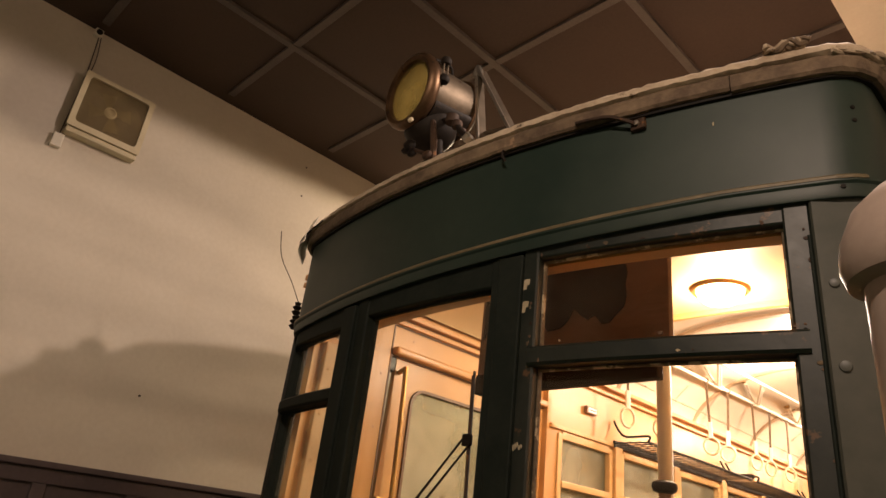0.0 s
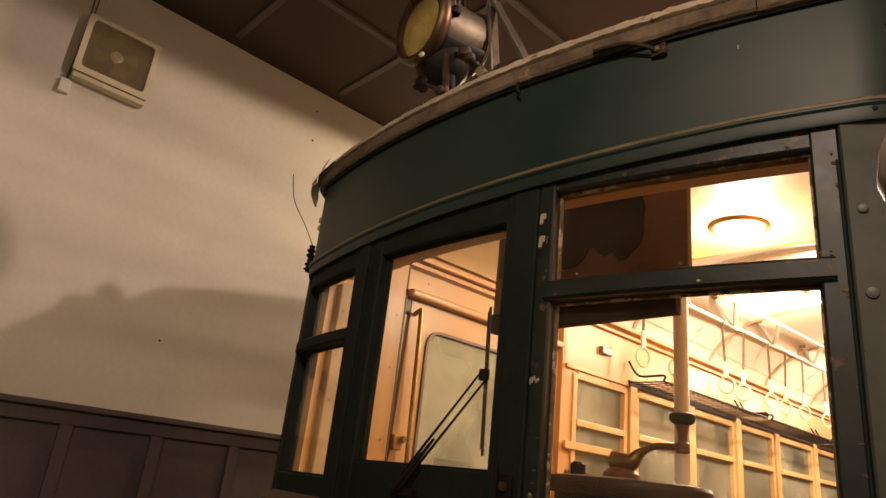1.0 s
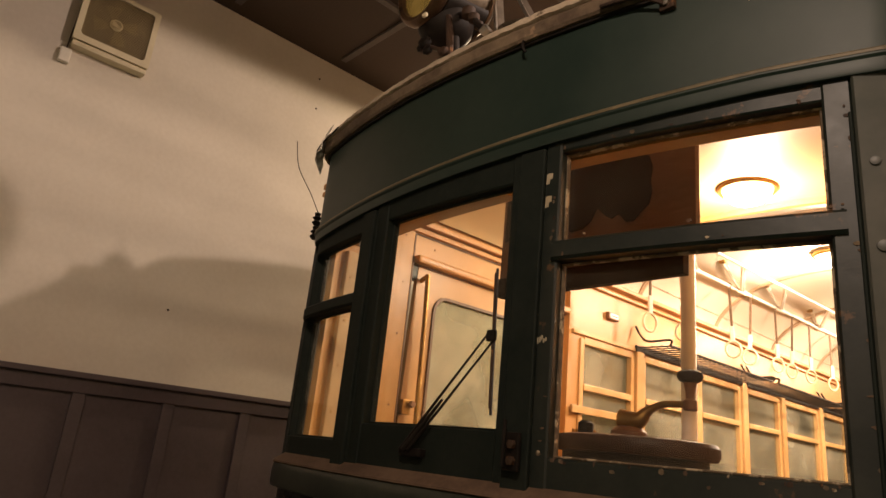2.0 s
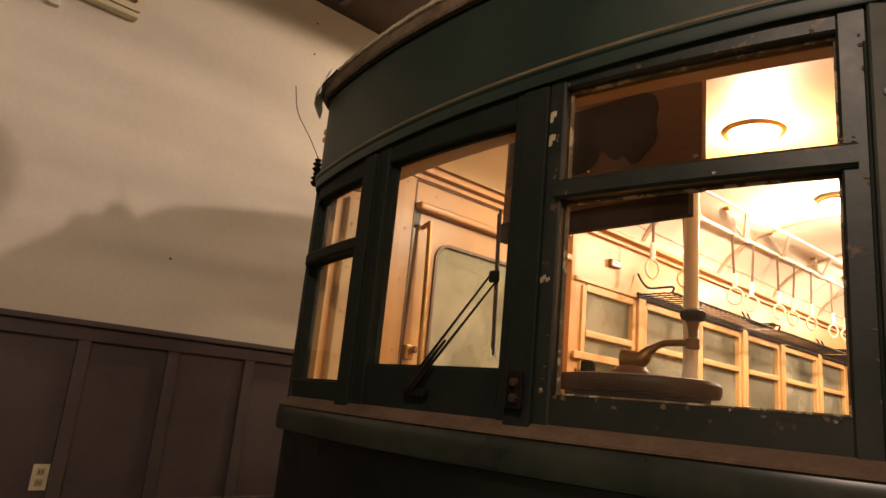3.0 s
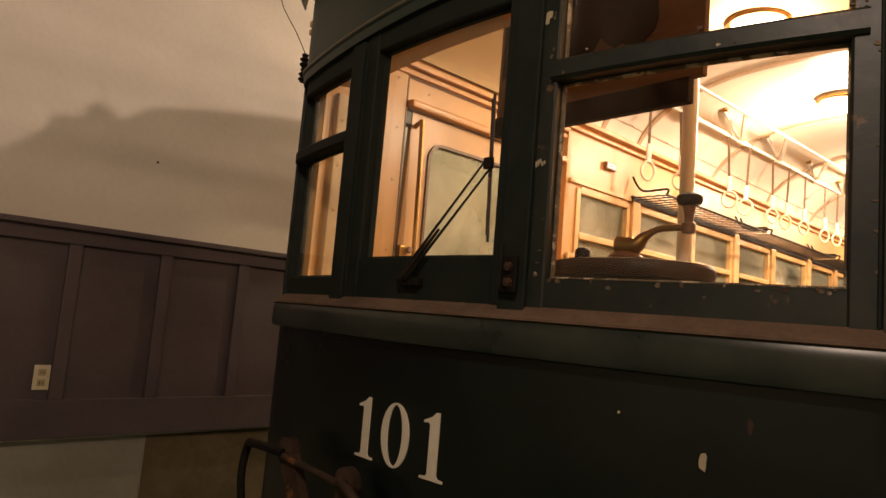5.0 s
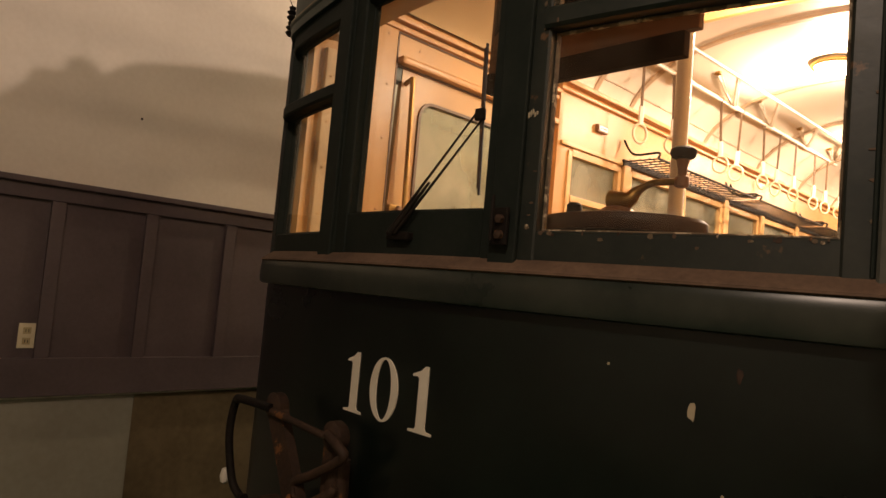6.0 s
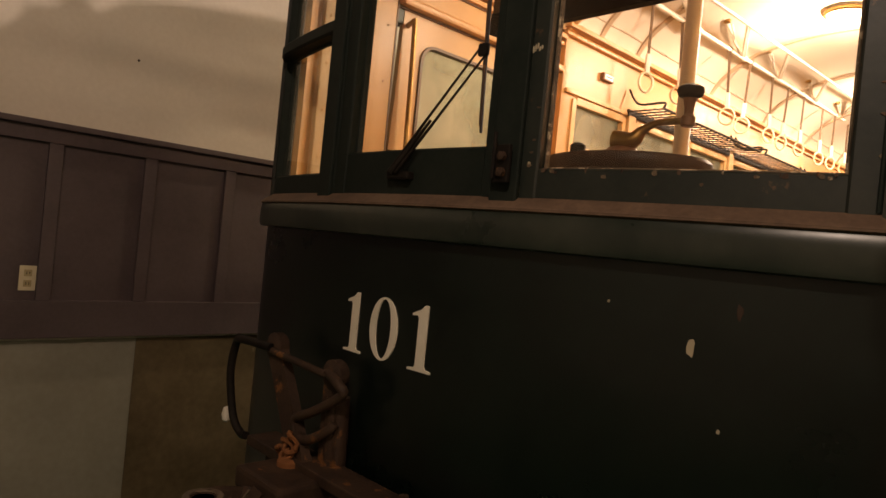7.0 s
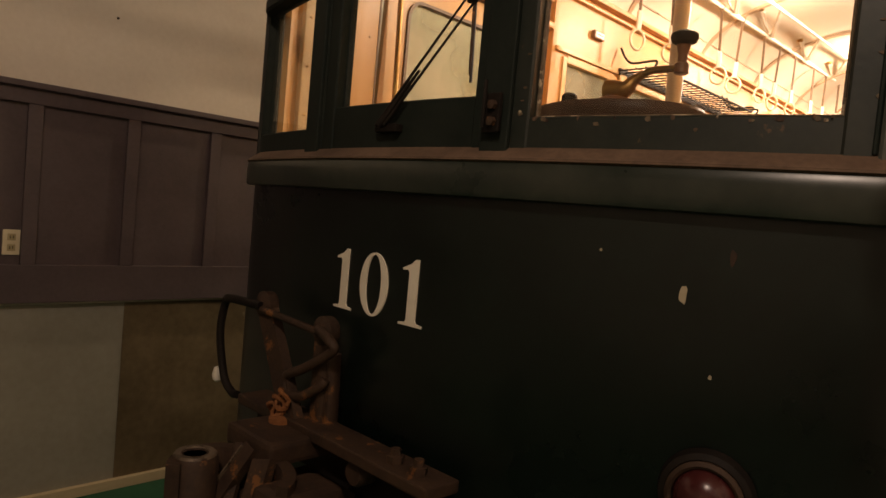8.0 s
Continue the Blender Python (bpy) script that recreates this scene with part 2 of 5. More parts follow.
def box(x0, x1, y0, y1, z0, z1, bevel=0.004, bm=None):
    own = bmesh.new()
    bmesh.ops.create_cube(own, size=1, matrix=Matrix.Translation(((x0 + x1) / 2, (y0 + y1) / 2, (z0 + z1) / 2)) @ Matrix.Diagonal((x1 - x0, y1 - y0, z1 - z0, 1)))
    if bevel:
        bmesh.ops.bevel(own, geom=own.edges[:], offset=bevel, segments=2, affect="EDGES", profile=0.6)
    return joined(bm, own)


def joined(bm, own):
    if bm is None:
        return own
    me = bpy.data.meshes.new("scratch")
    own.to_mesh(me)
    own.free()
    bm.from_mesh(me)
    bpy.data.meshes.remove(me)
    return bm


def tube(points, r, n=10, bm=None, close=False):
    """A rod along points, with capped ends; r may be one radius or one for each point."""
    bm = bm or bmesh.new()
    pts = [Vector(p) for p in points]
    rs = r if isinstance(r, (list, tuple)) else [r] * len(pts)
    rings, side = [], None
    for i, p in enumerate(pts):
        a, b = pts[i - 1] if (i or close) else p, pts[(i + 1) % len(pts)] if (i < len(pts) - 1 or close) else p
        d = (b - a).normalized()
        if side is None:
            side = d.orthogonal().normalized()
        side = (side - d * side.dot(d)).normalized()
        up = d.cross(side)
        rings.append([bm.verts.new(p + rs[i] * (side * math.cos(k * math.tau / n) + up * math.sin(k * math.tau / n))) for k in range(n)])
    pairs = list(zip(rings, rings[1:])) + ([(rings[-1], rings[0])] if close else [])
    for a, b in pairs:
        for k in range(n):
            bm.faces.new((a[k], a[(k + 1) % n], b[(k + 1) % n], b[k]))
    if not close:
        bm.faces.new(rings[0])
        bm.faces.new(rings[-1])
    return bm


def curve(points, n=8):
    """A smooth line through the points."""
    p = [Vector(q) for q in points]
    out = []
    for i in range(len(p) - 1):
        a, b, c, d = p[max(i - 1, 0)], p[i], p[i + 1], p[min(i + 2, len(p) - 1)]
        for k in range(n):
            t = k / n
            out.append(0.5 * (2 * b + (c - a) * t + (2 * a - 5 * b + 4 * c - d) * t * t + (3 * b - a - 3 * c + d) * t ** 3))
    return out + [p[-1]]


def lathe(profile, m, n=40, bm=None):
    """Turns (radius, height) pairs round the local z axis of m."""
    bm = bm or bmesh.new()
    rings = []
    for r, h in profile:
        if r < 1e-5:
            rings.append([bm.verts.new(m @ Vector((0, 0, h)))])
        else:
            rings.append([bm.verts.new(m @ Vector((r * math.cos(k * math.tau / n), r * math.sin(k * math.tau / n), h))) for k in range(n)])
    for a, b in zip(rings, rings[1:]):
        for k in range(n):
            q = (k + 1) % n
            if len(a) == 1 and len(b) > 1:
                bm.faces.new((a[0], b[k], b[q]))
            elif len(b) == 1 and len(a) > 1:
                bm.faces.new((a[k], a[q], b[0]))
            elif len(a) > 1:
                bm.faces.new((a[k], a[q], b[q], b[k]))
    for ring in (rings[0], rings[-1]):
        if len(ring) > 1:
            bm.faces.new(ring)
    return bm


def grid_solid(rows, shift):
    """A sheet through rows of points, thickened by the vector shift."""
    bm = bmesh.new()
    shift = Vector(shift)
    a = [[bm.verts.new(Vector(p)) for p in row] for row in rows]
    b = [[bm.verts.new(Vector(p) + shift) for p in row] for row in rows]
    h, w = len(rows), len(rows[0])
    for g in (a, b):
        for i in range(h - 1):
            for j in range(w - 1):
                bm.faces.new((g[i][j], g[i][j + 1], g[i + 1][j + 1], g[i + 1][j]))
    edge = [(0, j) for j in range(w)] + [(i, w - 1) for i in range(1, h)] + [(h - 1, j) for j in range(w - 2, -1, -1)] + [(i, 0) for i in range(h - 2, 0, -1)]
    for (i, j), (k, l) in zip(edge, edge[1:] + edge[:1]):
        bm.faces.new((a[i][j], a[k][l], b[k][l], b[i][j]))
    return bm


def plate(front_line, back_line):
    """A solid between two outlines with the same number of points."""
    bm = bmesh.new()
    f, g = [bm.verts.new(p) for p in front_line], [bm.verts.new(p) for p in back_line]
    n = len(f)
    bm.faces.new(f)
    bm.faces.new(g)
    for k in range(n):
        bm.faces.new((f[k], f[(k + 1) % n], g[(k + 1) % n], g[k]))
    return bm


def rounded(y0, y1, z0, z1, r, n=8):
    out = []
    for cy, cz, a in ((y1 - r, z1 - r, 0), (y0 + r, z1 - r, 90), (y0 + r, z0 + r, 180), (y1 - r, z0 + r, 270)):
        out += [(cy + r * math.cos(radians(a + 90 * k / n)), cz + r * math.sin(radians(a + 90 * k / n))) for k in range(n + 1)]
    return out


def ring_plate(x0, x1, outer, inner):
    """A plate between two closed outlines in the yz plane with the same number of points."""
    bm = bmesh.new()
    sets = [[bm.verts.new((x, y, z)) for y, z in line] for x in (x0, x1) for line in (outer, inner)]
    n = len(outer)
    for k in range(n):
        q = (k + 1) % n
        bm.faces.new((sets[0][k], sets[0][q], sets[1][q], sets[1][k]))
        bm.faces.new((sets[2][k], sets[2][q], sets[3][q], sets[3][k]))
        bm.faces.new((sets[0][k], sets[0][q], sets[2][q], sets[2][k]))
        bm.faces.new((sets[1][k], sets[1][q], sets[3][q], sets[3][k]))
    return bm


# the tram's front in plan: a shallow bow with rounded corners
XL, RL, XR, RR = -0.87, 0.20, 1.24, 0.12


def bow(u):
    """Point and outward normal at u: x along the bow, arc length beyond its ends."""
    x = min(max(u, XL), XR)
    y, slope = -0.05 + 0.128 * x * x, 0.256 * x
    inward = Vector((-slope, 1)).normalized()
    p = Vector((x, y))
    if XL <= u <= XR:
        return p, -inward
    r, rest, sign = (RL, XL - u, -1) if u < XL else (RR, u - XR, 1)
    c = p + inward * r
    start, end = math.atan2(-inward.y, -inward.x), (-math.pi if sign < 0 else 0.0)
    turn = end - start
    part_turn = min(rest / (r * abs(turn)), 1) * turn
    a = start + part_turn
    n = Vector((math.cos(a), math.sin(a)))
    p = c + n * r
    beyond = rest - r * abs(turn)
    if beyond > 0:
        p = p + Vector((0, beyond))
    return p, n


def at_front(u, d, z):
    p, n = bow(u)
    q = p + n * d
    return Vector((q.x, q.y, z))


def sweep(u0, u1, section, step=0.03, bm=None, wobble=0.0, seed=0, droop=0.0):
    """Sweeps a closed section of (outward, height) pairs along the bow."""
    bm = bm or bmesh.new()
    rng = random.Random(seed)
    n = max(2, int(abs(u1 - u0) / step))
    rings = []
    for i in range(n + 1):
        u = u0 + (u1 - u0) * i / n
        sag = -droop * min(max(1.0 - u, 0), 1.9)
        rings.append([bm.verts.new(at_front(u, d + rng.uniform(-wobble, wobble), z + sag + rng.uniform(-wobble, wobble))) for d, z in section])
    k = len(section)
    for a, b in zip(rings, rings[1:]):
        for j in range(k):
            bm.faces.new((a[j], a[(j + 1) % k], b[(j + 1) % k], b[j]))
    bm.faces.new(rings[0])
    bm.faces.new(rings[-1])
    return bm


def bar(u0, u1, z0, z1, d0, d1, c=0.005, step=0.03, bm=None):
    """A bowed bar with eased front edges; d1 is its outer face."""
    return sweep(u0, u1, [(d0, z0), (d1 - c, z0), (d1, z0 + c), (d1, z1 - c), (d1 - c, z1), (d0, z1)], step, bm)


def stile(u0, u1, z0, z1, d0, d1, c=0.005, bm=None):
    """An upright with eased front edges."""
    bm = bm or bmesh.new()
    plan = [(u0, d0), (u0, d1 - c), (u0 + c, d1), (u1 - c, d1), (u1, d1 - c), (u1, d0)]
    rings = [[bm.verts.new(at_front(u, d, z)) for u, d in plan] for z in (z0, z1)]
    k = len(plan)
    for j in range(k):
        bm.faces.new((rings[0][j], rings[0][(j + 1) % k], rings[1][(j + 1) % k], rings[1][j]))
    bm.faces.new(rings[0])
    bm.faces.new(rings[1])
    return bm


def sheet(u0, u1, z0, z1, d, thick=0.005):
    return sweep(u0, u1, [(d - thick, z0), (d, z0), (d, z1), (d - thick, z1)], 0.06)


def slab_with_holes(axis_at, thick, a0, a1, z0, z1, holes):
    """A wall in the plane x = axis_at running along y, with true openings (y0, y1, z0, z1)."""
    ys = sorted({a0, a1, *[h[0] for h in holes], *[h[1] for h in holes]})
    zs = sorted({z0, z1, *[h[2] for h in holes], *[h[3] for h in holes]})
    bm = bmesh.new()
    for i in range(len(ys) - 1):
        for j in range(len(zs) - 1):
            cy, cz = (ys[i] + ys[i + 1]) / 2, (zs[j] + zs[j + 1]) / 2
            if any(h[0] < cy < h[1] and h[2] < cz < h[3] for h in holes):
                continue
            box(axis_at - thick, axis_at, ys[i], ys[i + 1], zs[j], zs[j + 1], 0, bm)
    bmesh.ops.remove_doubles(bm, verts=bm.verts, dist=1e-4)
    twins = {}
    for f in bm.faces:
        key = tuple(round(v, 4) for v in f.calc_center_median())
        twins.setdefault(key, []).append(f)
    bmesh.ops.delete(bm, geom=[f for fs in twins.values() if len(fs) > 1 for f in fs], context="FACES_ONLY")
    return bm


# ---- the hall ----
FLOOR, TOP = -0.05, 4.4
WALLX = -2.18
tagged(part("floor", box(-2.4, 3.9, -6.6, 11.2, FLOOR - 0.2, FLOOR, 0), CARPET), "dark green carpeted hall floor", "floor", kind="structure")
wall = tagged(part("wall_west", box(WALLX - 0.2, WALLX, -6.4, 11, 0.97, TOP, 0), PLASTER), "uneven cream plaster wall above dark wainscot", "wall", kind="structure")
tagged(part("wall_base_grey", box(WALLX - 0.2, WALLX - 0.012, -6.4, 0.062, FLOOR, 0.97, 0), GREYWALL), "grey painted lower wall below the wainscot", "wall", kind="structure")
tagged(part("wall_base_brown", box(WALLX - 0.2, WALLX - 0.008, 0.062, 11, FLOOR, 0.97, 0), BROWNBOARD), "stained brown board covering the lower wall", "wall", kind="structure")
tagged(part("wall_east", box(3.6, 3.8, -6.4, 11, FLOOR, TOP, 0), PLASTER), "plain cream plaster wall", "wall", kind="structure")
tagged(part("wall_north", box(WALLX, 3.6, 10.9, 11.1, FLOOR, TOP, 0), PLASTER), "plain cream plaster end wall", "wall", kind="structure")
tagged(part("wall_south", box(WALLX, 3.6, -6.6, -6.4, FLOOR, TOP, 0), PLASTER), "plain cream plaster end wall", "wall", kind="structure")
bm = box(-2.4, 3.9, -6.6, 11.2, TOP, TOP + 0.15, 0)
for x in (-2.12, -1.32, -0.49, 0.34):
    if x > -2.1:
        box(x - 0.022, x + 0.022, -6.4, 10.9, TOP - 0.022, TOP + 0.01, 0.004, bm)
for k in range(-7, 13):
    y = -0.1 + 0.805 * k
    box(-2.06, 1.05, y - 0.022, y + 0.022, TOP - 0.018, TOP + 0.01, 0.004, bm)
ceiling = part("ceiling", bm, CEILING)
ceiling.data.materials.append(BATTEN)
for f in ceiling.data.polygons:
    if f.center.z < TOP - 0.001 or (f.area < 1.0 and f.center.z < TOP + 0.02):
        f.material_index = 1
tagged(ceiling, "dark brown boarded ceiling with grey battens in a grid", "ceiling", kind="structure")
tagged(part("trim", box(1.06, 3.6, -6.4, 10.9, TOP - 0.06, TOP, 0.006), PALE), "pale painted soffit beside the dark ceiling", "soffit", kind="structure")
tagged(part("baseboard", box(WALLX - 0.012, WALLX + 0.02, -6.4, 10.9, FLOOR, FLOOR + 0.055, 0.004), SKIRT), "pale wooden skirting strip", "baseboard", kind="structure")

wainscot = thing("wainscot", "mauve-grey painted wainscot of flat panels and battens", "wainscot", kind="structure")
part("panel", box(WALLX, WALLX + 0.012, -6.4, 10.9, 1.0, 1.96, 0), WAINSCOT, wainscot)
part("bottom_rail", box(WALLX, WALLX + 0.04, -6.4, 10.9, 0.985, 1.17, 0.003), WAINSCOT, wainscot)
part("top_rail", box(WALLX, WALLX + 0.04, -6.4, 10.9, 1.935, 2.005, 0.003), WAINSCOT, wainscot)
part("cap", box(WALLX, WALLX + 0.07, -6.4, 10.9, 2.005, 2.035, 0.006), WAINSCOT, wainscot)
first = None
for k in range(-13, 24):
    y = -0.412 + 0.452 * k
    if first is None:
        first = part("batten", box(-0.0, 0.036, -0.032, 0.032, 1.17, 1.935, 0.004), WAINSCOT, wainscot)
        ob = first
    else:
        ob = new("batten", first.data)
        ob.parent = wainscot
    ob.location = (WALLX, y, 0)


def outlet(place):
    ob = thing("wall_outlet", "ivory double wall outlet on a dark panel", "outlet", place)
    under(part("plate", box(place[0], place[0] + 0.008, place[1] - 0.036, place[1] + 0.036, place[2] - 0.06, place[2] + 0.06, 0.003), IVORY), ob)
    for dz in (-0.025, 0.025):
        s = under(part("socket", box(place[0] + 0.008, place[0] + 0.012, place[1] - 0.017, place[1] + 0.017, place[2] + dz - 0.016, place[2] + dz + 0.016, 0.002), HUBTAN), ob)
        for dy in (-0.006, 0.006):
            part("slot", box(place[0] + 0.0115, place[0] + 0.0128, place[1] + dy - 0.0015, place[1] + dy + 0.0015, place[2] + dz - 0.007, place[2] + dz + 0.007, 0), BLACK, s).matrix_parent_inverse = s.matrix_world.inverted()
    return ob


outlet((WALLX + 0.012, -0.481, 1.276))


def outline_plate(x0, x1, line):
    return plate([(x0, y, z) for y, z in line], [(x1, y, z) for y, z in line])


def wall_fan():
    x, y0, y1, z0, z1 = WALLX, -0.892, -0.496, 3.718, 4.092
    ob = thing("ventilation_fan", "square ivory wall fan with a brown grille", "fan", (x, (y0 + y1) / 2, z0))
    wide, tight = rounded(y0, y1, z0 + 0.012, z1, 0.012), rounded(y0 + 0.03, y1 - 0.03, z0 + 0.048, z1 - 0.026, 0.022)
    under(part("housing", ring_plate(x + 0.052, x + 0.072, wide, tight), IVORY, label="yellowed ivory front frame"), ob)
    under(part("case", box(x, x + 0.052, y0 + 0.006, y1 - 0.006, z0 + 0.004, z1 - 0.006, 0.004), SHADEBROWN, label="case behind the frame, coloured dark as its shaded side"), ob)
    cy, cz = (y0 + y1) / 2 - 0.012, (z0 + z1) / 2 + 0.0
    face = Matrix.Translation((x + 0.058, cy, cz)) @ Euler((0, radians(90), 0)).to_matrix().to_4x4()
    under(part("hub", lathe([(0, 0.010), (0.026, 0.010), (0.034, 0.007), (0.036, 0.0)], face, 28), HUBTAN, label="round tan hub with rings"), ob)
    for r in (0.012, 0.022):
        under(part("hub_ring", lathe([(r, 0.009), (r, 0.013), (r + 0.003, 0.013), (r + 0.003, 0.009)], face, 24), MESHBROWN), ob)
    for k in range(4):
        a = radians(20 + 90 * k)
        blade = [(cy + rr * math.cos(a + da), cz + rr * math.sin(a + da)) for rr, da in ((0.036, -0.3), (0.12, -0.42), (0.124, 0.3), (0.036, 0.5))]
        under(part("blade", outline_plate(x + 0.053, x + 0.056, blade), HUBTAN, label="dull tan blade at rest"), ob)
    for k in range(34):
        z = z0 + 0.054 + k * (z1 - z0 - 0.086) / 33
        under(part("slat", box(x + 0.0605, x + 0.066, y0 + 0.028, y1 - 0.028, z - 0.0017, z + 0.0017, 0), MESHBROWN), ob)
    under(part("lower_lip", box(x, x + 0.068, y0 + 0.006, y1 - 0.004, z0 - 0.024, z0 + 0.006, 0.008), IVORY), ob)


wall_fan()
sw = thing("pull_switch", "small white pull-cord switch box on the wall", "switch", (WALLX, -0.895, 3.597))
under(part("case", box(WALLX, WALLX + 0.035, -0.922, -0.868, 3.597, 3.677, 0.006), WHITEPAINT), sw)
cord = thing("cable", "grey cable running from the ceiling to the fan", "cable", (WALLX, -0.9, 3.6))
under(part("cord", tube(curve([(WALLX + 0.02, -0.895, 3.672), (WALLX + 0.008, -0.888, 3.85), (WALLX + 0.008, -0.882, 4.06), (WALLX + 0.012, -0.888, 4.2), (WALLX + 0.02, -0.898, 4.35)]), 0.0035, 6), BATTEN, smooth=True), cord)
under(part("cord", tube(curve([(WALLX + 0.012, -0.873, 4.07), (WALLX + 0.02, -0.868, 4.2), (WALLX + 0.03, -0.888, 4.35)]), 0.003, 6), BATTEN, smooth=True), cord)
hook = thing("ceiling_outlet", "small white outlet box on the dark ceiling edge", "outlet", (WALLX + 0.05, -0.9, 4.33))
under(part("case", box(WALLX + 0.003, WALLX + 0.04, -0.93, -0.885, 4.345, 4.395, 0.005), WHITEPAINT), hook)
under(part("socket", lathe([(0, 0.004), (0.017, 0.004), (0.017, -0.004)], Matrix.Translation((WALLX + 0.042, -0.907, 4.37)) @ Euler((0, radians(90), 0)).to_matrix().to_4x4(), 16), BLACK), hook)

# ---- the tram: body ----
tram = thing("tram", "old dark green tram with lit ochre interior and bowed front", "tram", (0.1, 4.5, FLOOR))


def body(name, bm, mat, label="", smooth=False, parent=None):
    ob = part(name, bm, mat, None, label, smooth)
    if parent:
        ob.parent = parent
    else:
        under(ob, tram)
    return ob


U0, U1 = -8.9, 9.1
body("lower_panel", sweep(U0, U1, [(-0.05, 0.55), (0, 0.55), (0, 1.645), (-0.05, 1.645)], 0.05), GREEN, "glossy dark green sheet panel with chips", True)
body("belt_rail", sweep(U0, U1, [(-0.04, 1.642), (0.020, 1.638), (0.030, 1.642), (0.034, 1.652), (0.034, 1.70), (0.031, 1.724), (0.024, 1.734), (-0.04, 1.734)], 0.04), BELT, "", True)
body("window_sill", sweep(U0, U1, [(-0.11, 1.728), (0.028, 1.728), (0.036, 1.732), (0.034, 1.738), (-0.008, 1.768), (-0.06, 1.774), (-0.11, 1.774)], 0.04), SILL, "dusty brown wooden sill ledge")
body("fascia", sweep(U0, U1, [(-0.05, 2.728), (0.0, 2.728), (0, 3.15), (-0.05, 3.15)], 0.04, droop=0.036), TEAL, "curved dark teal letterboard above the windows", True)
body("drip_moulding", sweep(-1.25, U1, [(0.0, 2.726), (0.008, 2.726), (0.010, 2.731), (0.010, 2.760), (0.016, 2.766), (0.016, 2.776), (0.007, 2.782), (0.0, 2.784)], 0.04, droop=0.036), TEAL, "raised band under the letterboard", True)
body("line", sweep(-1.2, 1.3, [(0.014, 2.7715), (0.0175, 2.7715), (0.017, 2.779), (0.0105, 2.7855), (0.003, 2.7855)], 0.03, droop=0.036), STRIPE, "worn ochre edge line")
EDGE = [(-0.06, 3.080), (0.024, 3.080), (0.031, 3.088), (0.034, 3.118), (0.028, 3.130), (-0.06, 3.135)]
body("roof_edge", sweep(U0, 1.034, EDGE, 0.04, wobble=0.0014, seed=3), OLDWOOD, "split weathered wooden roof edge")
body("roof_edge", sweep(1.037, U1, [(d + 0.002, z - 0.003) for d, z in EDGE], 0.04, wobble=0.0014, seed=4), OLDWOOD, "split weathered wooden roof edge")
body("roof_canvas", sweep(U0, U1, [(-0.14, 3.13), (0.02, 3.13), (0.038, 3.137), (0.036, 3.154), (0.02, 3.172), (-0.02, 3.188), (-0.14, 3.235)], 0.02, wobble=0.0022, seed=5), CANVAS, "frayed dusty canvas roof covering", True)
# Black strip drawn in for the shadow below the roof edge.
body("roof_shade_strip", sweep(-1.2, U1, [(0.0, 3.072), (0.012, 3.072), (0.014, 3.081), (0.0, 3.082)], 0.05), BLACK, "black strip coloured as the shadow under the roof edge")

# roof: a shallow vault closing the body
rows = []
for y, top in ((0.12, 3.24), (0.3, 3.34), (0.5, 3.42), (0.8, 3.5), (1.2, 3.55), (9.0, 3.55)):
    row = []
    for k in range(17):
        a = math.pi * k / 16
        s = 0.92 if y < 0.2 else 1.0
        row.append((0.1 - 1.115 * s * math.cos(a), y + (0.1 * math.cos(a) ** 2 if y < 0.2 else 0), 3.15 + (top - 3.15) * math.sin(a) ** 0.55))
    rows.append(row)
bm = grid_solid(rows, (0, 0, 0.03))
body("roof", bm, CANVAS, "dusty canvas-covered vaulted roof", True)
body("rear_panel", box(-1.0, 1.2, 8.9, 8.98, 0.55, 3.2, 0.01), GREEN)
body("tram_floor", box(-1.0, 1.2, 0.12, 8.9, 0.8, 0.86, 0), DARKWOOD)
body("skirt_shade", box(-0.8, 1.0, 0.4, 8.6, 0.3, 0.8, 0.02), BLACK, "black underframe below the floor")
for y in (2.6, 6.2):
    for x in (-0.62, 0.82):
        m = Matrix.Translation((x, y, FLOOR + 0.36)) @ Euler((0, radians(90), 0)).to_matrix().to_4x4()
        body("wheel", lathe([(0, -0.05), (0.34, -0.05), (0.36, -0.03), (0.36, 0.05), (0, 0.05)], m, 32), BLACK, "", True)

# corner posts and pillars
body("corner_post", stile(1.178, 1.32, 1.75, 2.742, -0.06, 0.004), CORNER, "scuffed green corner post, lightened for its lit side", True)
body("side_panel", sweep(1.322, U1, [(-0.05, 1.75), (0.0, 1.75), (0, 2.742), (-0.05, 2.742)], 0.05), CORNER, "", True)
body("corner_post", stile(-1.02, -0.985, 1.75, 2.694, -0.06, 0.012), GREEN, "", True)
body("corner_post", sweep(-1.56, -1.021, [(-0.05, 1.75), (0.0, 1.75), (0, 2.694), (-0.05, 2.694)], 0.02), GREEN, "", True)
for u in (-0.395, 0.395):
    body("post", stile(u - 0.041, u + 0.041, 1.735, 2.715 - 0.036 * (1 - u), -0.06, 0.0075, 0.003), BEADGREEN)


